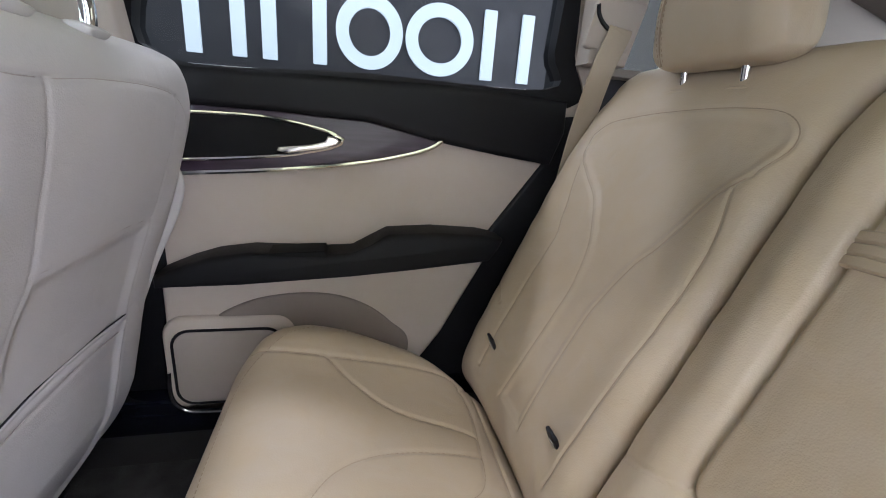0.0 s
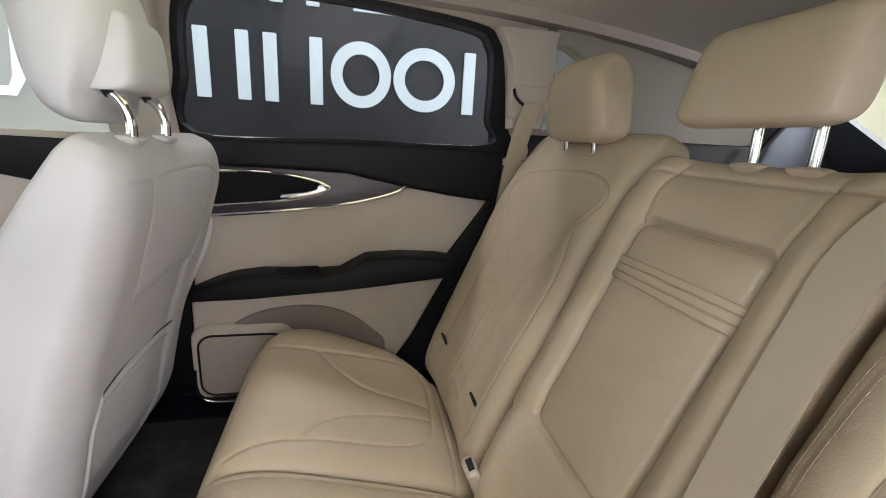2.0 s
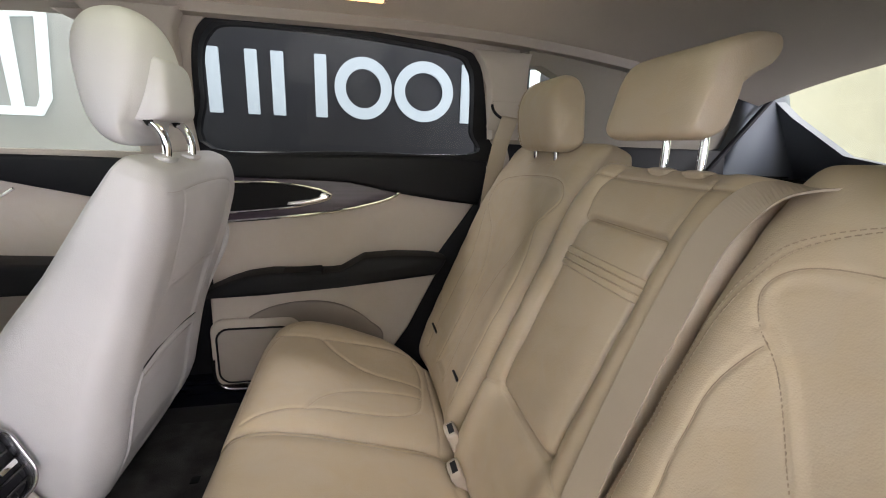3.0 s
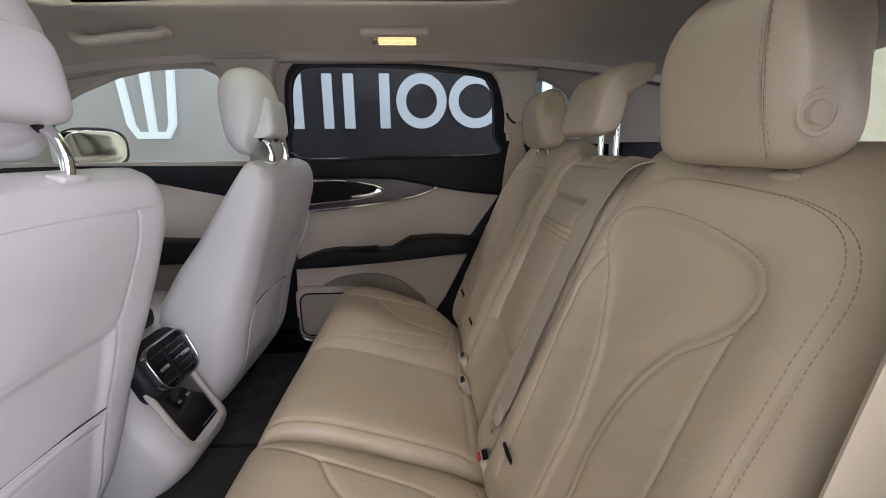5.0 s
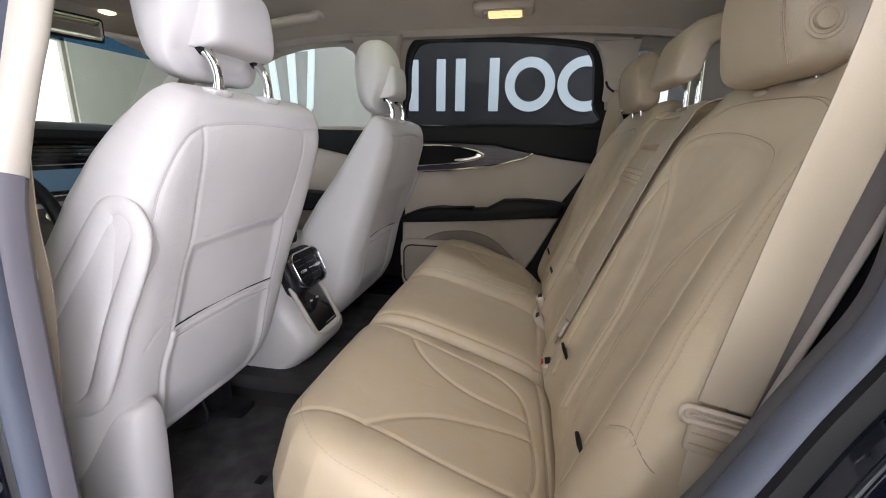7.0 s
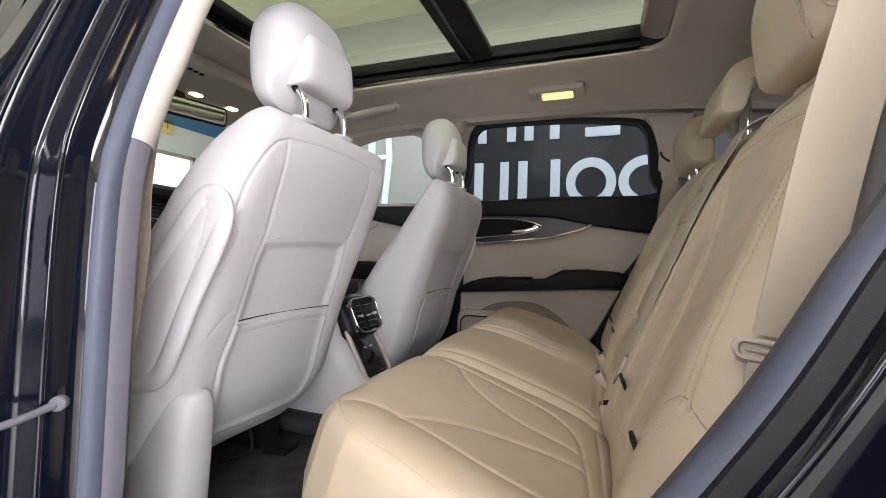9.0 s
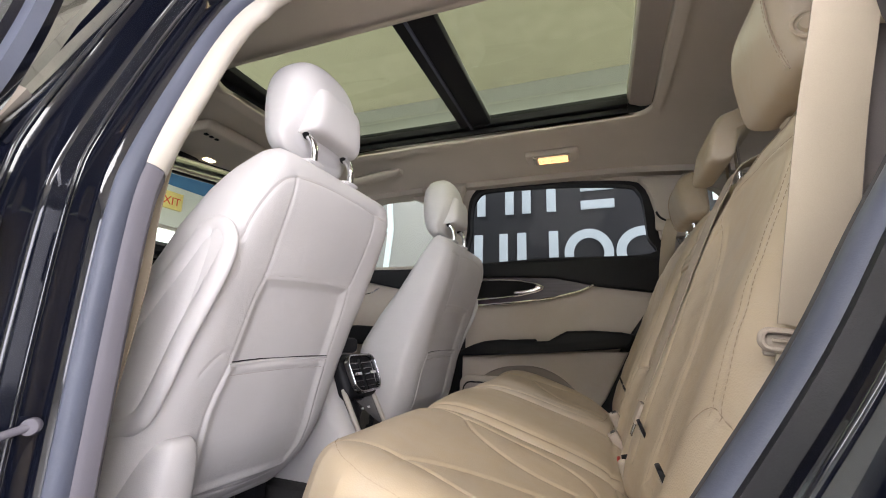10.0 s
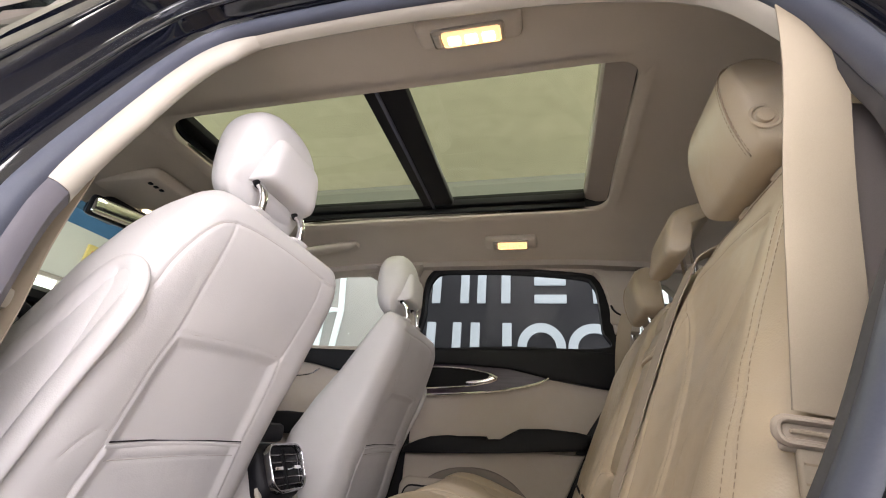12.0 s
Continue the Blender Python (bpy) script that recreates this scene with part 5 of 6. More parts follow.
def near_opening():
    o = thing("door_opening", (0.0, -0.80, 0.40), "open rear door aperture with rubber seal and black painted jamb", "door opening", kind="structure")
    loop = spline(RING, 8, True)
    fat = lambda i: np.interp(i / 8, [0, 12.5, 15, 20, 22, 24], [1.0, 1.0, 1.15, 1.15, 1.0, 1.0])
    sweep("door_seal", loop, lambda i: [(a * fat(i), b * fat(i)) for a, b in circle(0.011, 12, 1.0, 1.4)], RUBBER, o, closed_path=True, label="blue-grey rubber door seal")
    sweep("seal_lip", [p + np.array((0, -0.02, 0)) for p in loop[14 * 8:]], [(-0.012, -0.01), (0.004, -0.004), (0.004, 0.004), (-0.012, 0.012)], BLACK, o)
    # the jamb is a plain stepped return; its outer flange runs out along the roof
    steps = [(-0.004, 0.012), (-0.006, 0.013), (-0.0072, 0.03), (-0.0075, 0.047), (-0.0085, 0.051), (-0.013, 0.0525), (-0.028, 0.053), (-0.043, 0.0535), (-0.0465, 0.0555), (-0.0475, 0.06), (-0.0478, 0.08), (-0.048, 0.096), (-0.0495, 0.1), (-0.054, 0.1015), (-0.09, 0.104), (-0.13, 0.106), (-0.135, 0.09)]

    def trimmed(i):
        q = np.interp(i / 8, [4.5, 6.0, 12.0, 13.5], [0.0, 1.0, 1.0, 0.0])
        return [(a if a > -0.054 else -0.054 + (a + 0.054) * (1 - 0.8 * q), b) for a, b in steps]
    sweep("door_jamb", loop, trimmed, PAINT, o, closed_path=True, closed_section=False, label="black painted door jamb", sharp=75)
    for a, b, r in ((-0.0085, 0.0515, 0.0028), (-0.0475, 0.0985, 0.0036)):
        sweep("jamb_bead", loop, [(a + u, b + v) for u, v in circle(r, 10)], PAINT, o, closed_path=True, label="gloss black folded edge of the jamb")
    # trim inside the seal: grey below, cream above
    strip = [(-0.006, 0.0), (0.008, -0.004), (0.015, -0.014), (0.014, -0.03), (-0.004, -0.045), (-0.03, -0.05)]
    rear = [(-0.012, 0.0), (-0.006, -0.006), (-0.006, -0.02), (-0.03, -0.05), (-0.07, -0.06)]
    k = 8
    sweep("lower_trim", loop[:int(4.1 * k)], strip, GREYTRIM, o, closed_section=False, label="grey lower pillar trim")
    sweep("upper_trim", loop[int(4.1 * k) - 1:int(8.2 * k)], lambda i: [(a * (1 + 1.3 * min(1.0, i / 9, (int(8.2 * k) - int(4.1 * k) - i) / 6)), b) for a, b in spline(strip, 4)], TRIM, o, closed_section=False, label="cream upper pillar trim")
    sweep("rail_trim", loop[int(8.2 * k) - 2:int(13.4 * k)], strip, TRIM, o, closed_section=False)
    sweep("rear_trim", loop[int(13.3 * k) - 1:], rear, BLACK, o, closed_section=False, label="black sill trim")
    lip = [(-0.004, -0.010), (0.008, -0.012), (0.0105, -0.018), (0.008, -0.026), (-0.004, -0.028)]
    sweep("rear_lip", loop[int(12.6 * k):int(20.5 * k)], lip, surface("dark_grey_rubber", (0.06, 0.058, 0.062), 0.65, vary=0.08, grain=600, bump=0.06, spec=0.3), o, label="dark grey inner lip of the door seal")
    # pillar body ahead of the opening
    b = thing("near_pillar", (-0.41, -0.80, 0.36), "pillar ahead of the open door, cream above and grey below", "pillar", kind="structure")
    slab("lower_cover", [(-0.46, 0.36), (-0.355, 0.36), (-0.365, 0.96), (-0.38, 1.035), (-0.46, 1.05)], -0.745, -0.775, GREYTRIM, b, 0.008, "grey lower cover")
    slab("upper_cover", [(-0.46, 1.05), (-0.35, 1.05), (-0.368, 1.17), (-0.37, 1.3), (-0.348, 1.385), (-0.3, 1.45), (-0.53, 1.46), (-0.495, 1.4), (-0.465, 1.3)], -0.73, -0.755, TRIM, b, 0.008, "cream upper cover", lean_near)
    # rear side, below the glass
    c = thing("near_side_trim", (0.7, -0.78, 0.36), "taupe side trim behind the rear seat, shade put into its colour", "trim", kind="structure")
    # side and pillar covers carry their shade in the darker taupe
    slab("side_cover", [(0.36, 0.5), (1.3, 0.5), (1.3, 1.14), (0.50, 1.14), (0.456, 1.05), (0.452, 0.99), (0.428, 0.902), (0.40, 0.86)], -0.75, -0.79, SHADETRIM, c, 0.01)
    slab("pillar_cover", [(0.50, 1.13), (0.62, 1.13), (0.62, 1.3), (0.64, 1.42), (0.70, 1.46), (0.40, 1.46), (0.44, 1.38), (0.485, 1.25)], -0.735, -0.76, SHADETRIM, c, 0.01, "taupe pillar cover, shade put into its colour", lean_near)
    # moulded cover beside the backrest, its pale rim; an added black sheet darkens the gap behind
    edge = spline([(0.425, 0.79), (0.437, 0.826), (0.459, 0.899), (0.472, 0.943), (0.489, 1.003), (0.50, 1.045), (0.506, 1.082)], 4)
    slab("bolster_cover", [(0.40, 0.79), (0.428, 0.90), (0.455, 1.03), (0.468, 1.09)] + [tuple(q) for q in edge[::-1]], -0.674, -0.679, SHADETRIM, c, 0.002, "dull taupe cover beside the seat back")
    sweep("cover_rim", [(x, -0.68, z) for x, z in edge], circle(0.0035, 10, 1.3, 1.0), PILLAR, c, up=(0, -1, 0), label="pale rim of the cover")
    slab("gap_darkener", [(0.41, 0.74), (0.66, 0.74), (0.66, 1.07), (0.51, 1.082), (0.495, 1.01), (0.462, 0.90)], -0.6735, -0.6765, BLACK, c, 0.001, "black sheet added to darken the gap")
    # outer skin, rear wing and front door
    e = thing("car_body", (0.0, -0.93, 0.3), "gloss black car body side", "car body", kind="structure")
    slab("rear_wing", [(0.12, 0.30), (1.6, 0.30), (1.6, 1.12), (0.55, 1.12), (0.53, 1.05), (0.48, 0.93), (0.39, 0.78), (0.3, 0.62)], -0.945, -0.89, PAINT, e, 0.02, "black painted rear wing")
    slab("front_door_skin", [(-1.75, 0.34), (-0.405, 0.34), (-0.405, 1.1), (-1.75, 1.07)], -0.945, -0.89, PAINT, e, 0.015, "black painted front door skin")
    slab("far_skin", [(-1.75, 0.3), (1.6, 0.3), (1.6, 1.1), (-1.75, 1.07)], 0.93, 0.90, PAINT, e, 0.0, "black painted far side skin")
    box("sill", (-1.7, 0.76, 0.28), (0.5, 0.93, 0.43), PAINT, e, 0.02)
    box("sill", (-1.7, -0.93, 0.28), (0.5, -0.82, 0.43), PAINT, e, 0.02, "black painted sill")
    # closed near front door, inside
    d = thing("front_door", (-1.1, -0.85, 0.40), "closed driver door seen past the seat", "car door")
    slab("door_base", [(-1.75, 0.40), (-0.48, 0.40), (-0.48, 1.12), (-1.75, 1.10)], -0.80, -0.89, DOORSKIN, d, 0.01)
    slab("waist_rail", [(-1.7, 1.0), (-0.48, 1.0), (-0.48, 1.12), (-1.7, 1.11)], -0.77, -0.83, BLACK, d, 0.012)
    inner = [(-1.55, 1.13), (-0.9, 1.13), (-0.52, 1.13), (-0.525, 1.25), (-0.535, 1.36), (-0.56, 1.42), (-0.62, 1.45), (-0.75, 1.45), (-0.9, 1.42), (-1.05, 1.37), (-1.3, 1.26)]
    outer = [(-1.7, 1.10), (-0.9, 1.10), (-0.48, 1.10), (-0.485, 1.25), (-0.485, 1.38), (-0.51, 1.46), (-0.59, 1.49), (-0.75, 1.485), (-0.92, 1.455), (-1.08, 1.40), (-1.36, 1.28)]
    window_band("window_frame", outer, inner, -0.775, -0.83, PAINT, d)
    glass_pane("pane", outer, -0.81, d, GLASS, -1)
    # the opened rear door, standing out from the pillar
    r = thing("rear_door", (-0.45, -1.4, 0.35), "opened black rear car door standing out from the body", "car door")
    box("door_skin", (-0.56, -1.95, 0.36), (-0.44, -0.965, 1.06), PAINT, r, 0.02, "black painted door shell")
    box("door_lining", (-0.438, -1.9, 0.42), (-0.40, -1.02, 1.04), BLACK, r, 0.015, "black inner door shell")
    fr = spline([(-0.485, -0.885, 1.04), (-0.485, -0.862, 1.13), (-0.485, -0.842, 1.25), (-0.485, -0.835, 1.36), (-0.49, -0.87, 1.425), (-0.49, -1.08, 1.45), (-0.49, -1.5, 1.40), (-0.48, -1.75, 1.25), (-0.47, -1.85, 1.04)], 8)
    sweep("window_frame", fr, [(-0.022, -0.016), (0.022, -0.016), (0.022, 0.016), (-0.022, 0.016)], PAINT, r, up=(1, 0, 0), label="black window frame")
    sweep("window_seal", fr + np.array((0.024, 0, 0)), [(-0.012, -0.008), (0.012, -0.008), (0.008, 0.008), (-0.008, 0.008)], RUBBER, r, up=(1, 0, 0))
    bm = bmesh.new()
    bm.faces.new([bm.verts.new((-0.5, y, z)) for x, y, z in fr])
    g = part("pane", bm, GLASS_DARK, r, "tinted window glass", smooth=False)
    g.visible_shadow = False
    # hinge and check strap on the pillar face
    h = thing("door_hinge", (-0.345, -0.885, 0.89), "dark steel door hinge on the pillar", "hinge")
    box("hinge_leaf", (-0.40, -0.905, 0.86), (-0.375, -0.865, 0.925), BLACK, h, 0.004)
    box("hinge_knuckle", (-0.42, -0.95, 0.868), (-0.385, -0.90, 0.918), BLACK, h, 0.008)
    k_ = thing("check_strap", (-0.345, -0.87, 0.70), "bare steel door check strap", "door check")
    tube("strap_arm", [(-0.335, -0.822, 0.70), (-0.34, -0.87, 0.69), (-0.36, -0.95, 0.68), (-0.40, -1.05, 0.67)], 0.0045, GREYTRIM, k_)
    disc("pivot", (-0.335, -0.822, 0.70), (0.6, -0.8, 0), 0.009, 0.01, GREYTRIM, k_)


near_opening()


# ---- lamps, handles ----
def dome_lamp(sg, lens, label):
    d = thing("dome_lamp", (0.08, sg * 0.49, 1.50), label, "reading lamp", "dome lamps")
    tilt = math.degrees(math.atan(2 * 0.235 * 0.49))
    m = Matrix.Translation((0.082, sg * 0.49, roof_z(0.08, 0.49))) @ Matrix.Rotation(radians(-sg * tilt), 4, "X")
    part("housing", box_bm((-0.102, -0.035, -0.024), (0.102, 0.035, 0.006), 0.014, 3, m), LINER, d, "beige lamp housing")
    part("rim", box_bm((-0.07, -0.026, -0.027), (0.07, 0.026, -0.02), 0.008, 3, m), TRIM, d)
    part("lens", box_bm((-0.05, -0.019, -0.031), (0.062, 0.019, -0.026), 0.006, 3, m), LAMPGLASS, d, "warm translucent lens")
    for x in (-0.027, 0.006, 0.039):
        part("light_source", box_bm((x - 0.012, -0.01, -0.0325), (x + 0.012, 0.012, -0.03), 0.004, 3, m), lens, d, "lit lamp behind the lens")
    part("switch", box_bm((-0.066, -0.016, -0.033), (-0.053, 0.016, -0.026), 0.003, 2, m), TRIM, d)


dome_lamp(1, LAMPGLASS, "beige roof lamp with a warm lit lens")
dome_lamp(-1, LAMPWHITE, "beige roof lamp with a bright lit lens")


def grab_handle(sg, x0, x1, y):
    g = thing("grab_handle", ((x0 + x1) / 2, sg * y, 1.48), "beige grab handle on the roof edge", "grab handle", "grab handles")
    z = lambda x: roof_z(x, y)
    pts = [(x0, sg * y, z(x0) + 0.0), (x0 + 0.02, sg * (y - 0.015), z(x0) - 0.016), (x0 + 0.05, sg * (y - 0.02), z(x0) - 0.02), (x1 - 0.05, sg * (y - 0.02), z(x1) - 0.02), (x1 - 0.02, sg * (y - 0.015), z(x1) - 0.016), (x1, sg * y, z(x1))]
    sweep("grip", spline(pts, 6), circle(0.016, 14, 1.9, 1.0), LINER, g, up=(0, 0, 1))
    for x in (x0, x1):
        disc("mount", (x, sg * y, z(x) - 0.004), (0, -sg * 0.25, -1), 0.026, 0.024, LINER, g, bevel=0.008)


grab_handle(1, -0.82, -0.59, 0.475)
grab_handle(-1, -0.84, -0.61, 0.52)


# ---- seat belts ----
def ribbon(name, pts, sides, w, mat, parent, label="", t=0.0012, steps=8):
    """Webbing through the points; sides are its cross directions there."""
    c = spline(pts, steps)
    s = spline(sides, steps)
    verts, faces = [], []
    n = len(c)
    for i in range(n):
        tan = c[min(i + 1, n - 1)] - c[max(i - 1, 0)]
        tan /= np.linalg.norm(tan)
        d = s[i] - np.dot(s[i], tan) * tan
        d /= np.linalg.norm(d)
        nn = np.cross(tan, d)
        verts += [c[i] - d * w / 2 - nn * t, c[i] + d * w / 2 - nn * t, c[i] + d * w / 2 + nn * t, c[i] - d * w / 2 + nn * t]
        if i:
            a, b = 4 * (i - 1), 4 * i
            faces += [(a + k, a + (k + 1) % 4, b + (k + 1) % 4, b + k) for k in range(4)]
    return raw(name, verts, faces, mat, parent, label, smooth=False)


def belts():
    f = thing("seat_belt", (0.52, 0.65, 1.26), "cream seat belt webbing running from the far pillar", "seat belt", "seat belts")
    ribbon("webbing", [(0.518, 0.66, 1.266), (0.511, 0.648, 1.247), (0.494, 0.654, 1.19), (0.481, 0.667, 1.10), (0.472, 0.685, 0.98), (0.46, 0.70, 0.82)], [(1, 0, -0.15)] * 6, 0.048, BELT, f)
    g = thing("seat_belt", (0.40, -0.69, 0.80), "cream seat belt webbing with a stop hanging by the open door", "seat belt", "seat belts")
    ribbon("webbing", [(0.487, -0.668, 1.26), (0.468, -0.684, 1.17), (0.453, -0.69, 1.1), (0.43, -0.692, 1.0), (0.412, -0.69, 0.9), (0.399, -0.686, 0.82)], [(0.99, -0.1, 0.0)] * 6, 0.047, BELT, g)
    m = Matrix.Translation((0.396, -0.687, 0.80)) @ Matrix.Rotation(radians(-9), 4, "Z") @ Matrix.Rotation(radians(6), 4, "Y")
    ring = [m @ Vector((x, -0.004, z)) for x, z in rounded(-0.034, 0.0, 0.038, 0.015, 0.0065, 6)]
    sweep("tongue_grip", ring, circle(0.003, 10, 1.0, 1.5), BUCKLE, g, up=(0, -1, 0), closed_path=True, label="cream belt tongue loop")
    part("tongue_bar", box_bm((-0.033, -0.003, -0.006), (0.036, 0.003, 0.015), 0.0025, 3, m), BUCKLE, g)
    part("tongue_slot", box_bm((-0.027, -0.0062, 0.0055), (0.031, -0.003, 0.009), 0.001, 1, m), BELT, g)
    part("belt_fold", box_bm((-0.024, -0.0045, -0.034), (0.026, 0.0035, 0.0), 0.003, 3, m), BELT, g, "folded webbing end")
    for zz in (-0.012, -0.024):
        part("stitching", box_bm((-0.021, -0.0056, zz - 0.0007), (0.023, -0.004, zz + 0.0007), 0, 1, m), THREAD, g)
    ribbon("lower_webbing", [(0.40, -0.684, 0.785), (0.386, -0.70, 0.70), (0.37, -0.72, 0.6), (0.35, -0.735, 0.48)], [(0.92, -0.38, 0)] * 4, 0.042, BELT, g)
    c = thing("seat_belt", (0.3, -0.18, 0.6), "cream middle seat belt drawn over the seat top to its buckle", "seat belt", "seat belts")
    n = np.array(BK_N)
    pts = [np.array(p) for p in ((0.63, -0.30, 1.10), (0.575, -0.25, 1.137), (0.515, -0.188, 1.138), (0.478, -0.163, 1.09), (0.44, -0.162, 1.01), (0.385, -0.168, 0.88), (0.335, -0.178, 0.76), (0.305, -0.19, 0.69))]
    ribbon("webbing", [pts[0], pts[1]] + [pts[2] + 0.006 * n] + [p + np.array((-0.002, 0.006, 0)) for p in pts[3:]], [(0.6, -0.75, 0), (0.5, -0.85, 0)] + [(0.1, -1, 0)] + [(0.12, -1, 0)] * 5, 0.047, BELT, c, steps=18)
    for (x, y, z), tilt, lab in (((0.272, 0.178, 0.572), 24, "cream belt buckle"), ((0.274, -0.192, 0.548), 12, "cream belt buckle"), ((0.27, 0.115, 0.535), 30, "cream belt buckle")):
        b = thing("belt_buckle", (x, y, z - 0.05), lab + " standing in the gap behind the cushion", "buckle", "belt buckles")
        m = Matrix.Translation((x, y, z)) @ Matrix.Rotation(radians(-tilt), 4, "Y")
        part("buckle_body", box_bm((-0.012, -0.024, -0.06), (0.012, 0.024, 0.04), 0.006, 3, m), BUCKLE, b)
        part("release_button", box_bm((-0.0125, -0.012, 0.034), (-0.006, 0.012, 0.0405), 0.002, 2, m), REDTAG if y < 0 else BUCKLE, b, "release button")
        part("tongue_slot", box_bm((-0.004, -0.014, 0.038), (0.008, 0.014, 0.0415), 0.001, 1, m), BLACK, b)
    t = Matrix.Translation((0.308, -0.168, 0.672)) @ Matrix.Rotation(radians(22), 4, "Y")
    part("tongue_plate", box_bm((-0.012, -0.024, -0.03), (-0.002, 0.024, 0.012), 0.004, 2, t), BUCKLE, c, "cream belt tongue")
    part("tongue_blade", box_bm((-0.008, -0.012, -0.055), (-0.005, 0.012, -0.025), 0.001, 1, t), SATIN, c)


belts()


# ---- ahead: dashboard, windscreen ----
def cockpit():
    d = thing("dashboard", (-1.4, 0.0, 0.5), "dark dashboard with a centre screen and air vents", "dashboard")
    prof = [(-1.85, 0.45), (-1.25, 0.5), (-1.16, 0.62), (-1.22, 0.80), (-1.27, 0.92), (-1.25, 1.05), (-1.30, 1.085), (-1.55, 1.07), (-1.8, 1.04), (-1.8, 0.6)]
    slab("dash_body", prof, -0.80, 0.80, surface("dash_grey", (0.09, 0.085, 0.075), 0.55, vary=0.08, grain=700, bump=0.1), d, 0.02)
    hood = [(-1.30, 1.07), (-1.21, 1.052), (-1.195, 1.062), (-1.20, 1.085), (-1.24, 1.105), (-1.32, 1.112), (-1.36, 1.09)]
    slab("dash_hood", hood, -0.70, 0.20, BLACK, d, 0.012, "dark stitched dash hood")
    box("screen_frame", (-1.262, -0.17, 0.885), (-1.235, 0.13, 1.045), PIANO, d, 0.012, "gloss black screen frame")
    box("screen", (-1.236, -0.14, 0.90), (-1.232, 0.10, 0.965), SCREEN, d, 0.004, "blue lit screen")
    box("screen_trim", (-1.238, -0.17, 0.882), (-1.23, 0.13, 0.888), CHROME, d, 0.002)
    for k in range(5):
        box("louvre", (-1.25, -0.155, 0.978 + 0.013 * k), (-1.226, 0.11, 0.9815 + 0.013 * k), SATIN if k == 0 else PIANO, d, 0.001)
    for k in range(6):
        box("vent_vane", (-1.248, -0.14 + 0.048 * k, 0.98), (-1.236, -0.136 + 0.048 * k, 1.035), PIANO, d, 0.001)
    for k in range(4):
        box("key", (-1.20, -0.15 + 0.06 * k, 0.858), (-1.19, -0.11 + 0.06 * k, 0.872), SATIN, d, 0.002)
    for y in (-0.12, -0.07, -0.02):
        disc("knob", (-1.175, y, 0.83), (1, 0, 0.4), 0.016, 0.03, CHROME, d)
    w = thing("windscreen", (-1.4, 0, 1.1), "large windscreen with a blue shade band", "windscreen", kind="structure")
    bm = bmesh.new()
    bm.faces.new([bm.verts.new(v) for v in ((-1.80, -0.7, 1.05), (-1.80, 0.7, 1.05), (-1.39, 0.58, 1.47), (-1.39, -0.58, 1.47))])
    g = part("pane", bm, GLASS, w, smooth=False)
    g.visible_shadow = False
    bm = bmesh.new()
    bm.faces.new([bm.verts.new(v) for v in ((-1.455, -0.60, 1.396), (-1.455, 0.60, 1.396), (-1.39, 0.575, 1.464), (-1.39, -0.575, 1.464))])
    g = part("shade_band", bm, glass("blue_band", (0.12, 0.3, 0.6)), w, "blue tinted shade band", smooth=False)
    g.visible_shadow = False
    for sg in (-1, 1):
        sweep("pillar_trim", [(-1.78, sg * 0.79, 1.05), (-1.48, sg * 0.73, 1.28), (-1.2, sg * 0.645, 1.455)], [(-0.04, -0.03), (0.04, -0.03), (0.04, 0.03), (-0.04, 0.03)], TRIM, w, up=(0, 0, 1))
    box("bonnet", (-3.0, -0.85, 0.7), (-1.83, 0.85, 1.0), PAINT, w, 0.08, "black bonnet")
    m = thing("mirror", (-1.135, -0.05, 1.375), "dark rear-view mirror on the windscreen", "mirror")
    tilt = dict(A=(0.28, 0.96, 0), B=(0.05, 0, 1), N=(0.955, -0.28, -0.08))
    Pad((-1.135, -0.05, 1.375), w=0.275, h=0.072, front=0.012, back=0.03, p=5, q=3, corner=0.5, **tilt).build("housing", BLACK, m, nu=36, nv=24)
    Pad((-1.124, -0.053, 1.374), w=0.258, h=0.058, front=0.002, back=0.002, p=6, q=3, corner=0.5, **tilt).build("mirror_glass", MIRROR, m, nu=30, nv=20)
    tube("stalk", [(-1.16, -0.04, 1.385), (-1.24, -0.02, 1.42), (-1.34, 0.0, 1.47)], 0.012, BLACK, m)
    box("sensor_pod", (-1.40, -0.06, 1.42), (-1.28, 0.06, 1.50), BLACK, m, 0.02, "black sensor pod")
    o = thing("overhead_console", (-1.12, 0.06, 1.49), "beige overhead console with buttons and map lamps", "roof console")
    zt = roof_z(-1.15, 0.08)
    Pad((-1.135, 0.06, zt), (0, 1, 0), (1, 0, 0), (0, 0, -1), 0.42, 0.27, 0.028, 0.02, 8, 8, 0.45).build("housing", LINER, o, nu=40, nv=40)
    for k in range(3):
        box("button", (-1.05, -0.125 + 0.022 * k, zt - 0.032), (-1.036, -0.113 + 0.022 * k, zt - 0.026), BLACK, o, 0.002)
    for y in (0.06, 0.23):
        box("map_lamp", (-1.25, y - 0.02, zt - 0.034), (-1.22, y + 0.02, zt - 0.026), LAMPWHITE, o, 0.003, "lit map lamp")
    for y in (-0.38, 0.47):
        v = thing("sun_visor", (-1.27, y, 1.44), "beige folded sun visor", "sun visor", "sun visors")
        mm = Matrix.Translation((-1.28, y, roof_z(-1.28, y) - 0.012)) @ Matrix.Rotation(radians(10), 4, "Y")
        part("visor_pad", box_bm((-0.08, -0.17, -0.008), (0.08, 0.17, 0.008), 0.007, 3, mm), LINER, v)
        part("hinge_arm", box_bm((-0.085, -0.19, -0.004), (-0.07, 0.19, 0.006), 0.003, 2, mm), TRIM, v)
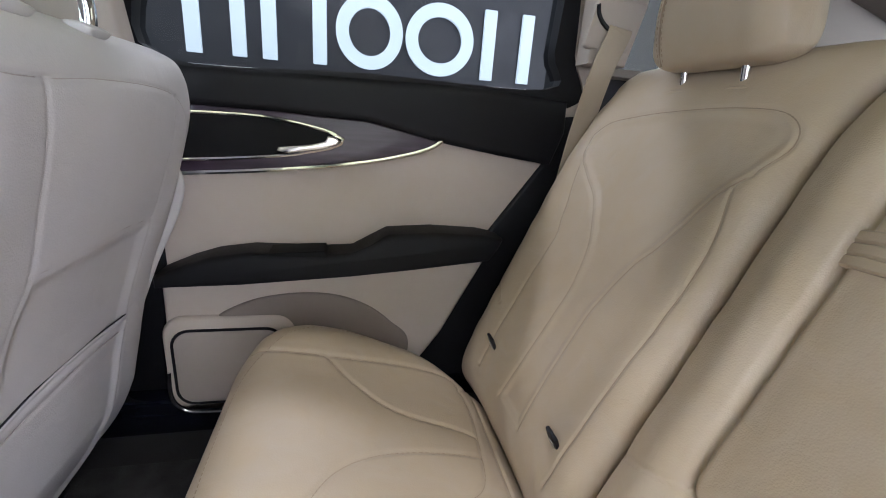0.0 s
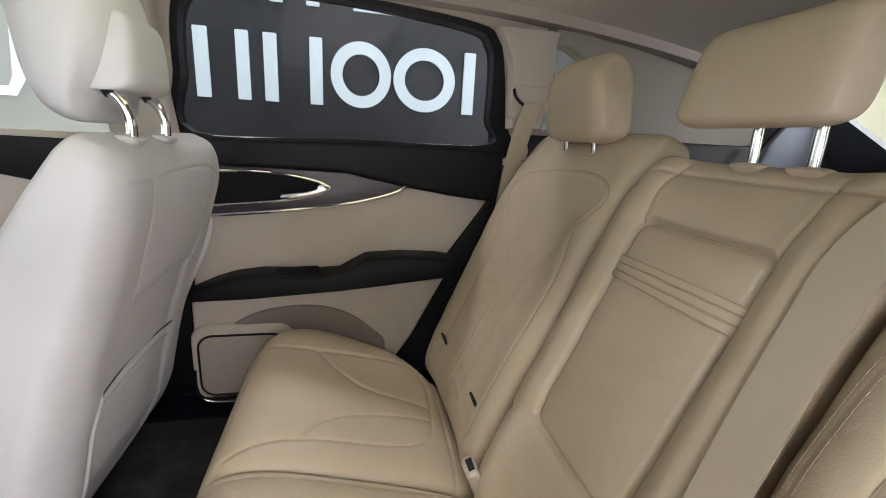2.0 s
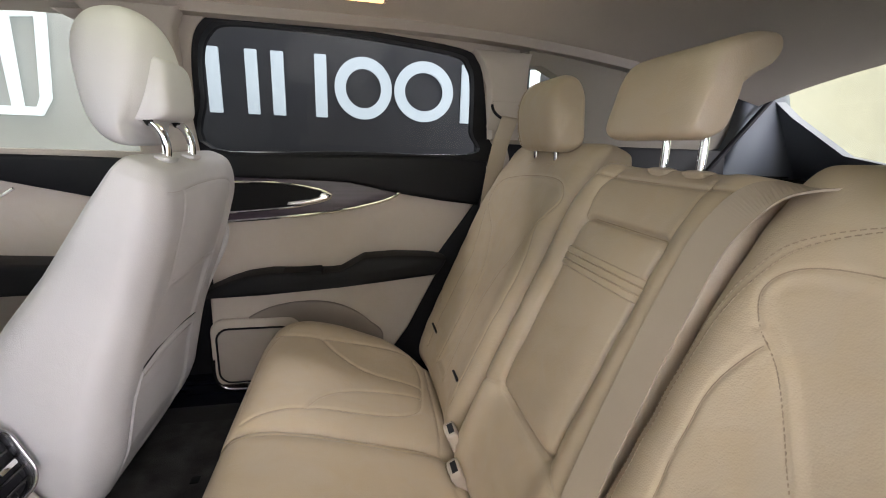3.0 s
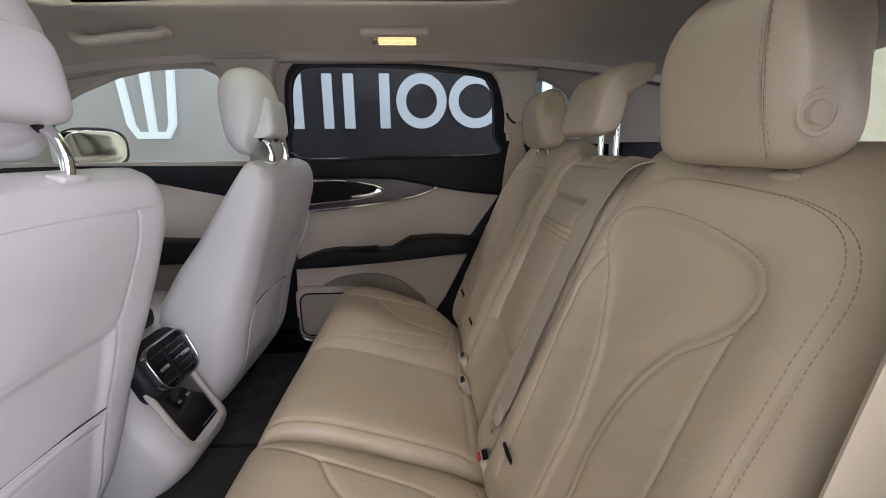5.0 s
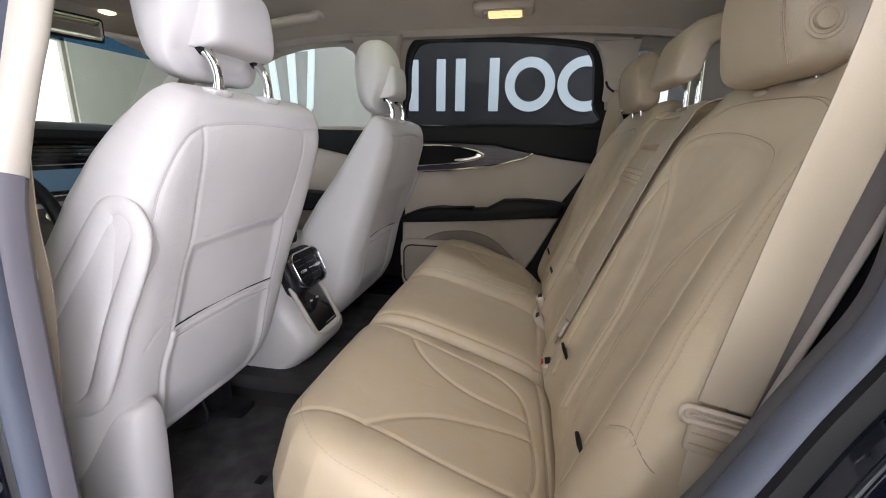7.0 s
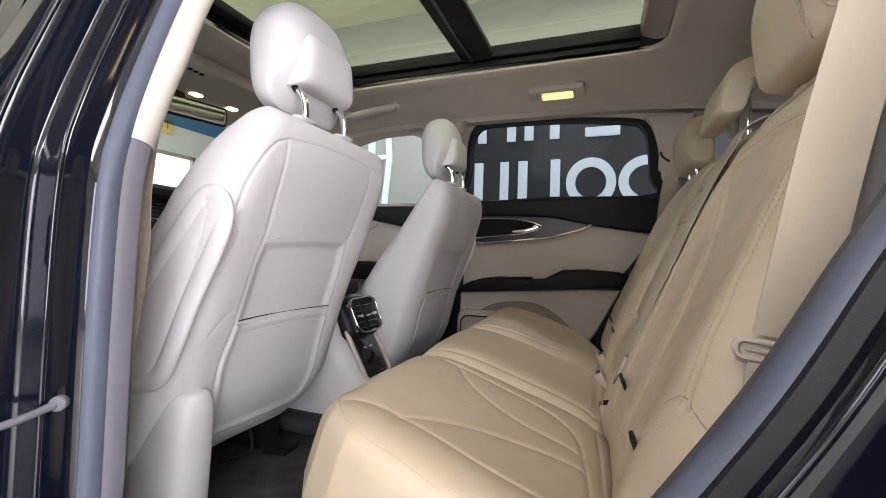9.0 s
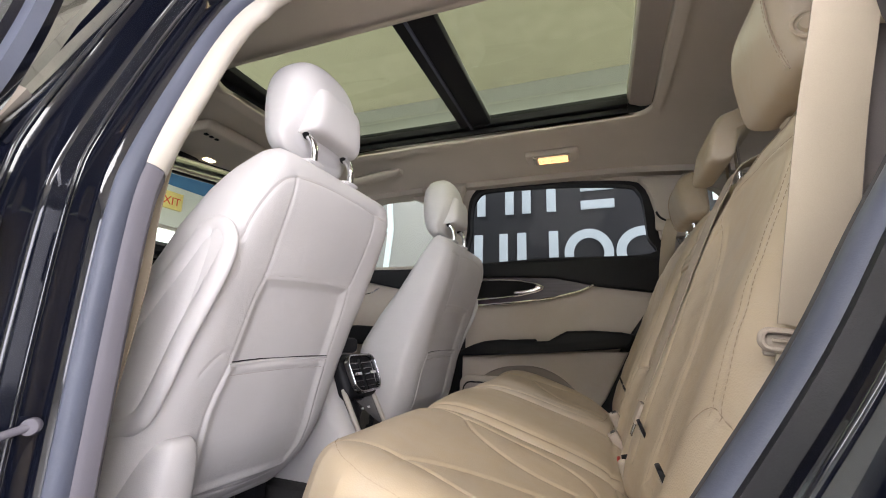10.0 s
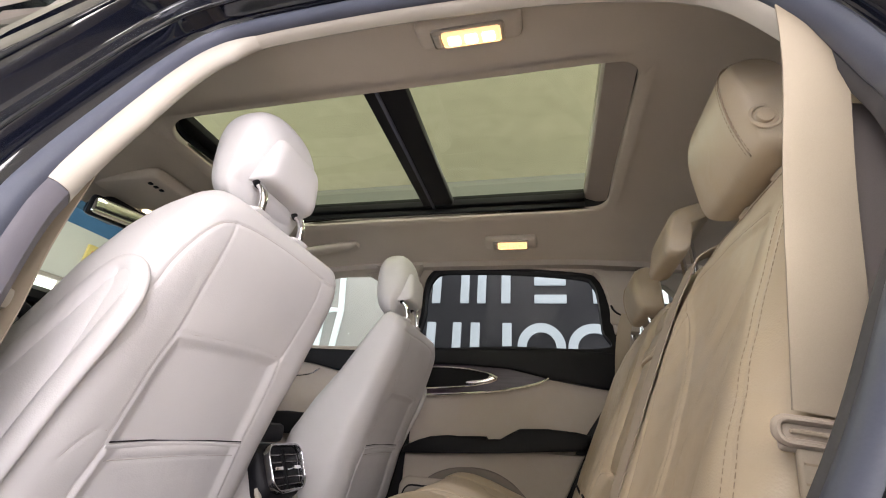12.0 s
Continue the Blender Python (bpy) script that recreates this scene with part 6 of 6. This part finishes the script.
    s = thing("steering_wheel", (-0.98, -0.38, 0.9), "dark steering wheel behind the driver seat", "steering wheel")
    ring = [(-0.99 - 0.18 * math.sin(t) * 0.4, -0.41 + 0.18 * math.cos(t), 0.87 + 0.18 * math.sin(t) * 0.92) for t in np.linspace(0, 2 * math.pi, 36, endpoint=False)]
    sweep("rim", ring, circle(0.016, 10), BLACK, s, up=(0.92, 0, 0.4), closed_path=True)
    box("hub", (-1.05, -0.47, 0.81), (-1.0, -0.35, 0.93), BLACK, s, 0.02)
    # belt guide on the near pillar
    b = thing("belt_guide", (-0.385, -0.72, 0.88), "cream belt guide and front belt on the near pillar", "belt guide")
    box("cover", (-0.42, -0.745, 0.885), (-0.385, -0.695, 0.912), TRIM, b, 0.009)
    box("loop", (-0.413, -0.72, 0.85), (-0.395, -0.695, 0.887), BLACK, b, 0.006, "black belt loop")
    ribbon("webbing", [(-0.42, -0.66, 1.28), (-0.405, -0.68, 1.15), (-0.402, -0.70, 0.98), (-0.398, -0.705, 0.87), (-0.42, -0.71, 0.7), (-0.44, -0.73, 0.42)], [(0.9, 0.4, 0)] * 6, 0.046, BELT, b)


cockpit()


# ---- behind: load bay ----
def load_bay():
    c = tagged(box("load_cover", (0.60, -0.70, 1.075), (1.4, 0.74, 1.09), BLACK, bevel=0.004), "black load cover behind the rear seats", "load cover")
    box("cassette", (0.60, -0.68, 1.05), (0.68, 0.72, 1.10), BLACK, c, 0.015)
    t = thing("tailgate", (1.5, 0, 0.6), "tailgate with a wide rear window", "tailgate", kind="structure")
    def tg(y, s, d=0.0):
        return (1.62 - 0.30 * s + d, y, 1.10 + 0.36 * s)
    inner = [(-0.40, 0.17), (0, 0.15), (0.40, 0.17), (0.50, 0.23), (0.61, 0.55), (0.675, 0.84), (0.60, 0.98), (0, 1.02), (-0.60, 0.98), (-0.675, 0.84), (-0.61, 0.55), (-0.50, 0.23)]
    outer = [(-0.45, -0.05), (0, -0.05), (0.45, -0.05), (0.72, 0.0), (0.76, 0.55), (0.76, 1.05), (0.64, 1.18), (0, 1.2), (-0.64, 1.18), (-0.76, 1.05), (-0.76, 0.55), (-0.72, 0.0)]
    bm = bmesh.new()
    lo = [[bm.verts.new(tg(y, s, d)) for y, s in poly] for poly, d in ((outer, 0.0), (inner, 0.0), (inner, 0.04), (outer, 0.04))]
    for a in range(4):
        for i in range(12):
            j = (i + 1) % 12
            bm.faces.new((lo[a][i], lo[a][j], lo[(a + 1) % 4][j], lo[(a + 1) % 4][i]))
    part("window_frame", bm, BAY, t, "slate grey tailgate trim")
    bm = bmesh.new()
    bm.faces.new([bm.verts.new(tg(y, s, 0.045)) for y, s in outer])
    g = part("pane", bm, GLASS, t, smooth=False)
    g.visible_shadow = False
    box("lower_panel", (1.56, -0.72, 0.5), (1.64, 0.72, 1.10), BLACK, t, 0.01)
    for sg in (-1, 1):
        p = thing("tailgate_strut", (1.35, sg * 0.6, 1.2), "slim black gas strut beside the tailgate", "strut")
        tube("rod", [(1.2, sg * 0.64, 1.12), (1.3, sg * 0.63, 1.25), (1.40, sg * 0.62, 1.38)], 0.008, BLACK, p)
        s = tagged(slab("rear_pillar", [(1.30, 1.09), (1.66, 1.09), (1.45, 1.38), (1.36, 1.5), (1.15, 1.5), (1.29, 1.40), (1.32, 1.25)], sg * 0.69, sg * 0.78, BAY, None, 0.02, "slate grey rear pillar trim", (lambda x, z: -0.2 * max(0, z - 1.1)) if sg > 0 else (lambda x, z: 0.2 * max(0, z - 1.1))), category="pillar", kind="structure")
        tagged(box("bay_side", (0.9, sg * 0.72 - 0.03, 0.5), (1.6, sg * 0.72 + 0.03, 1.188), BLACK, bevel=0.01), "black load bay side", "trim", kind="structure")


load_bay()
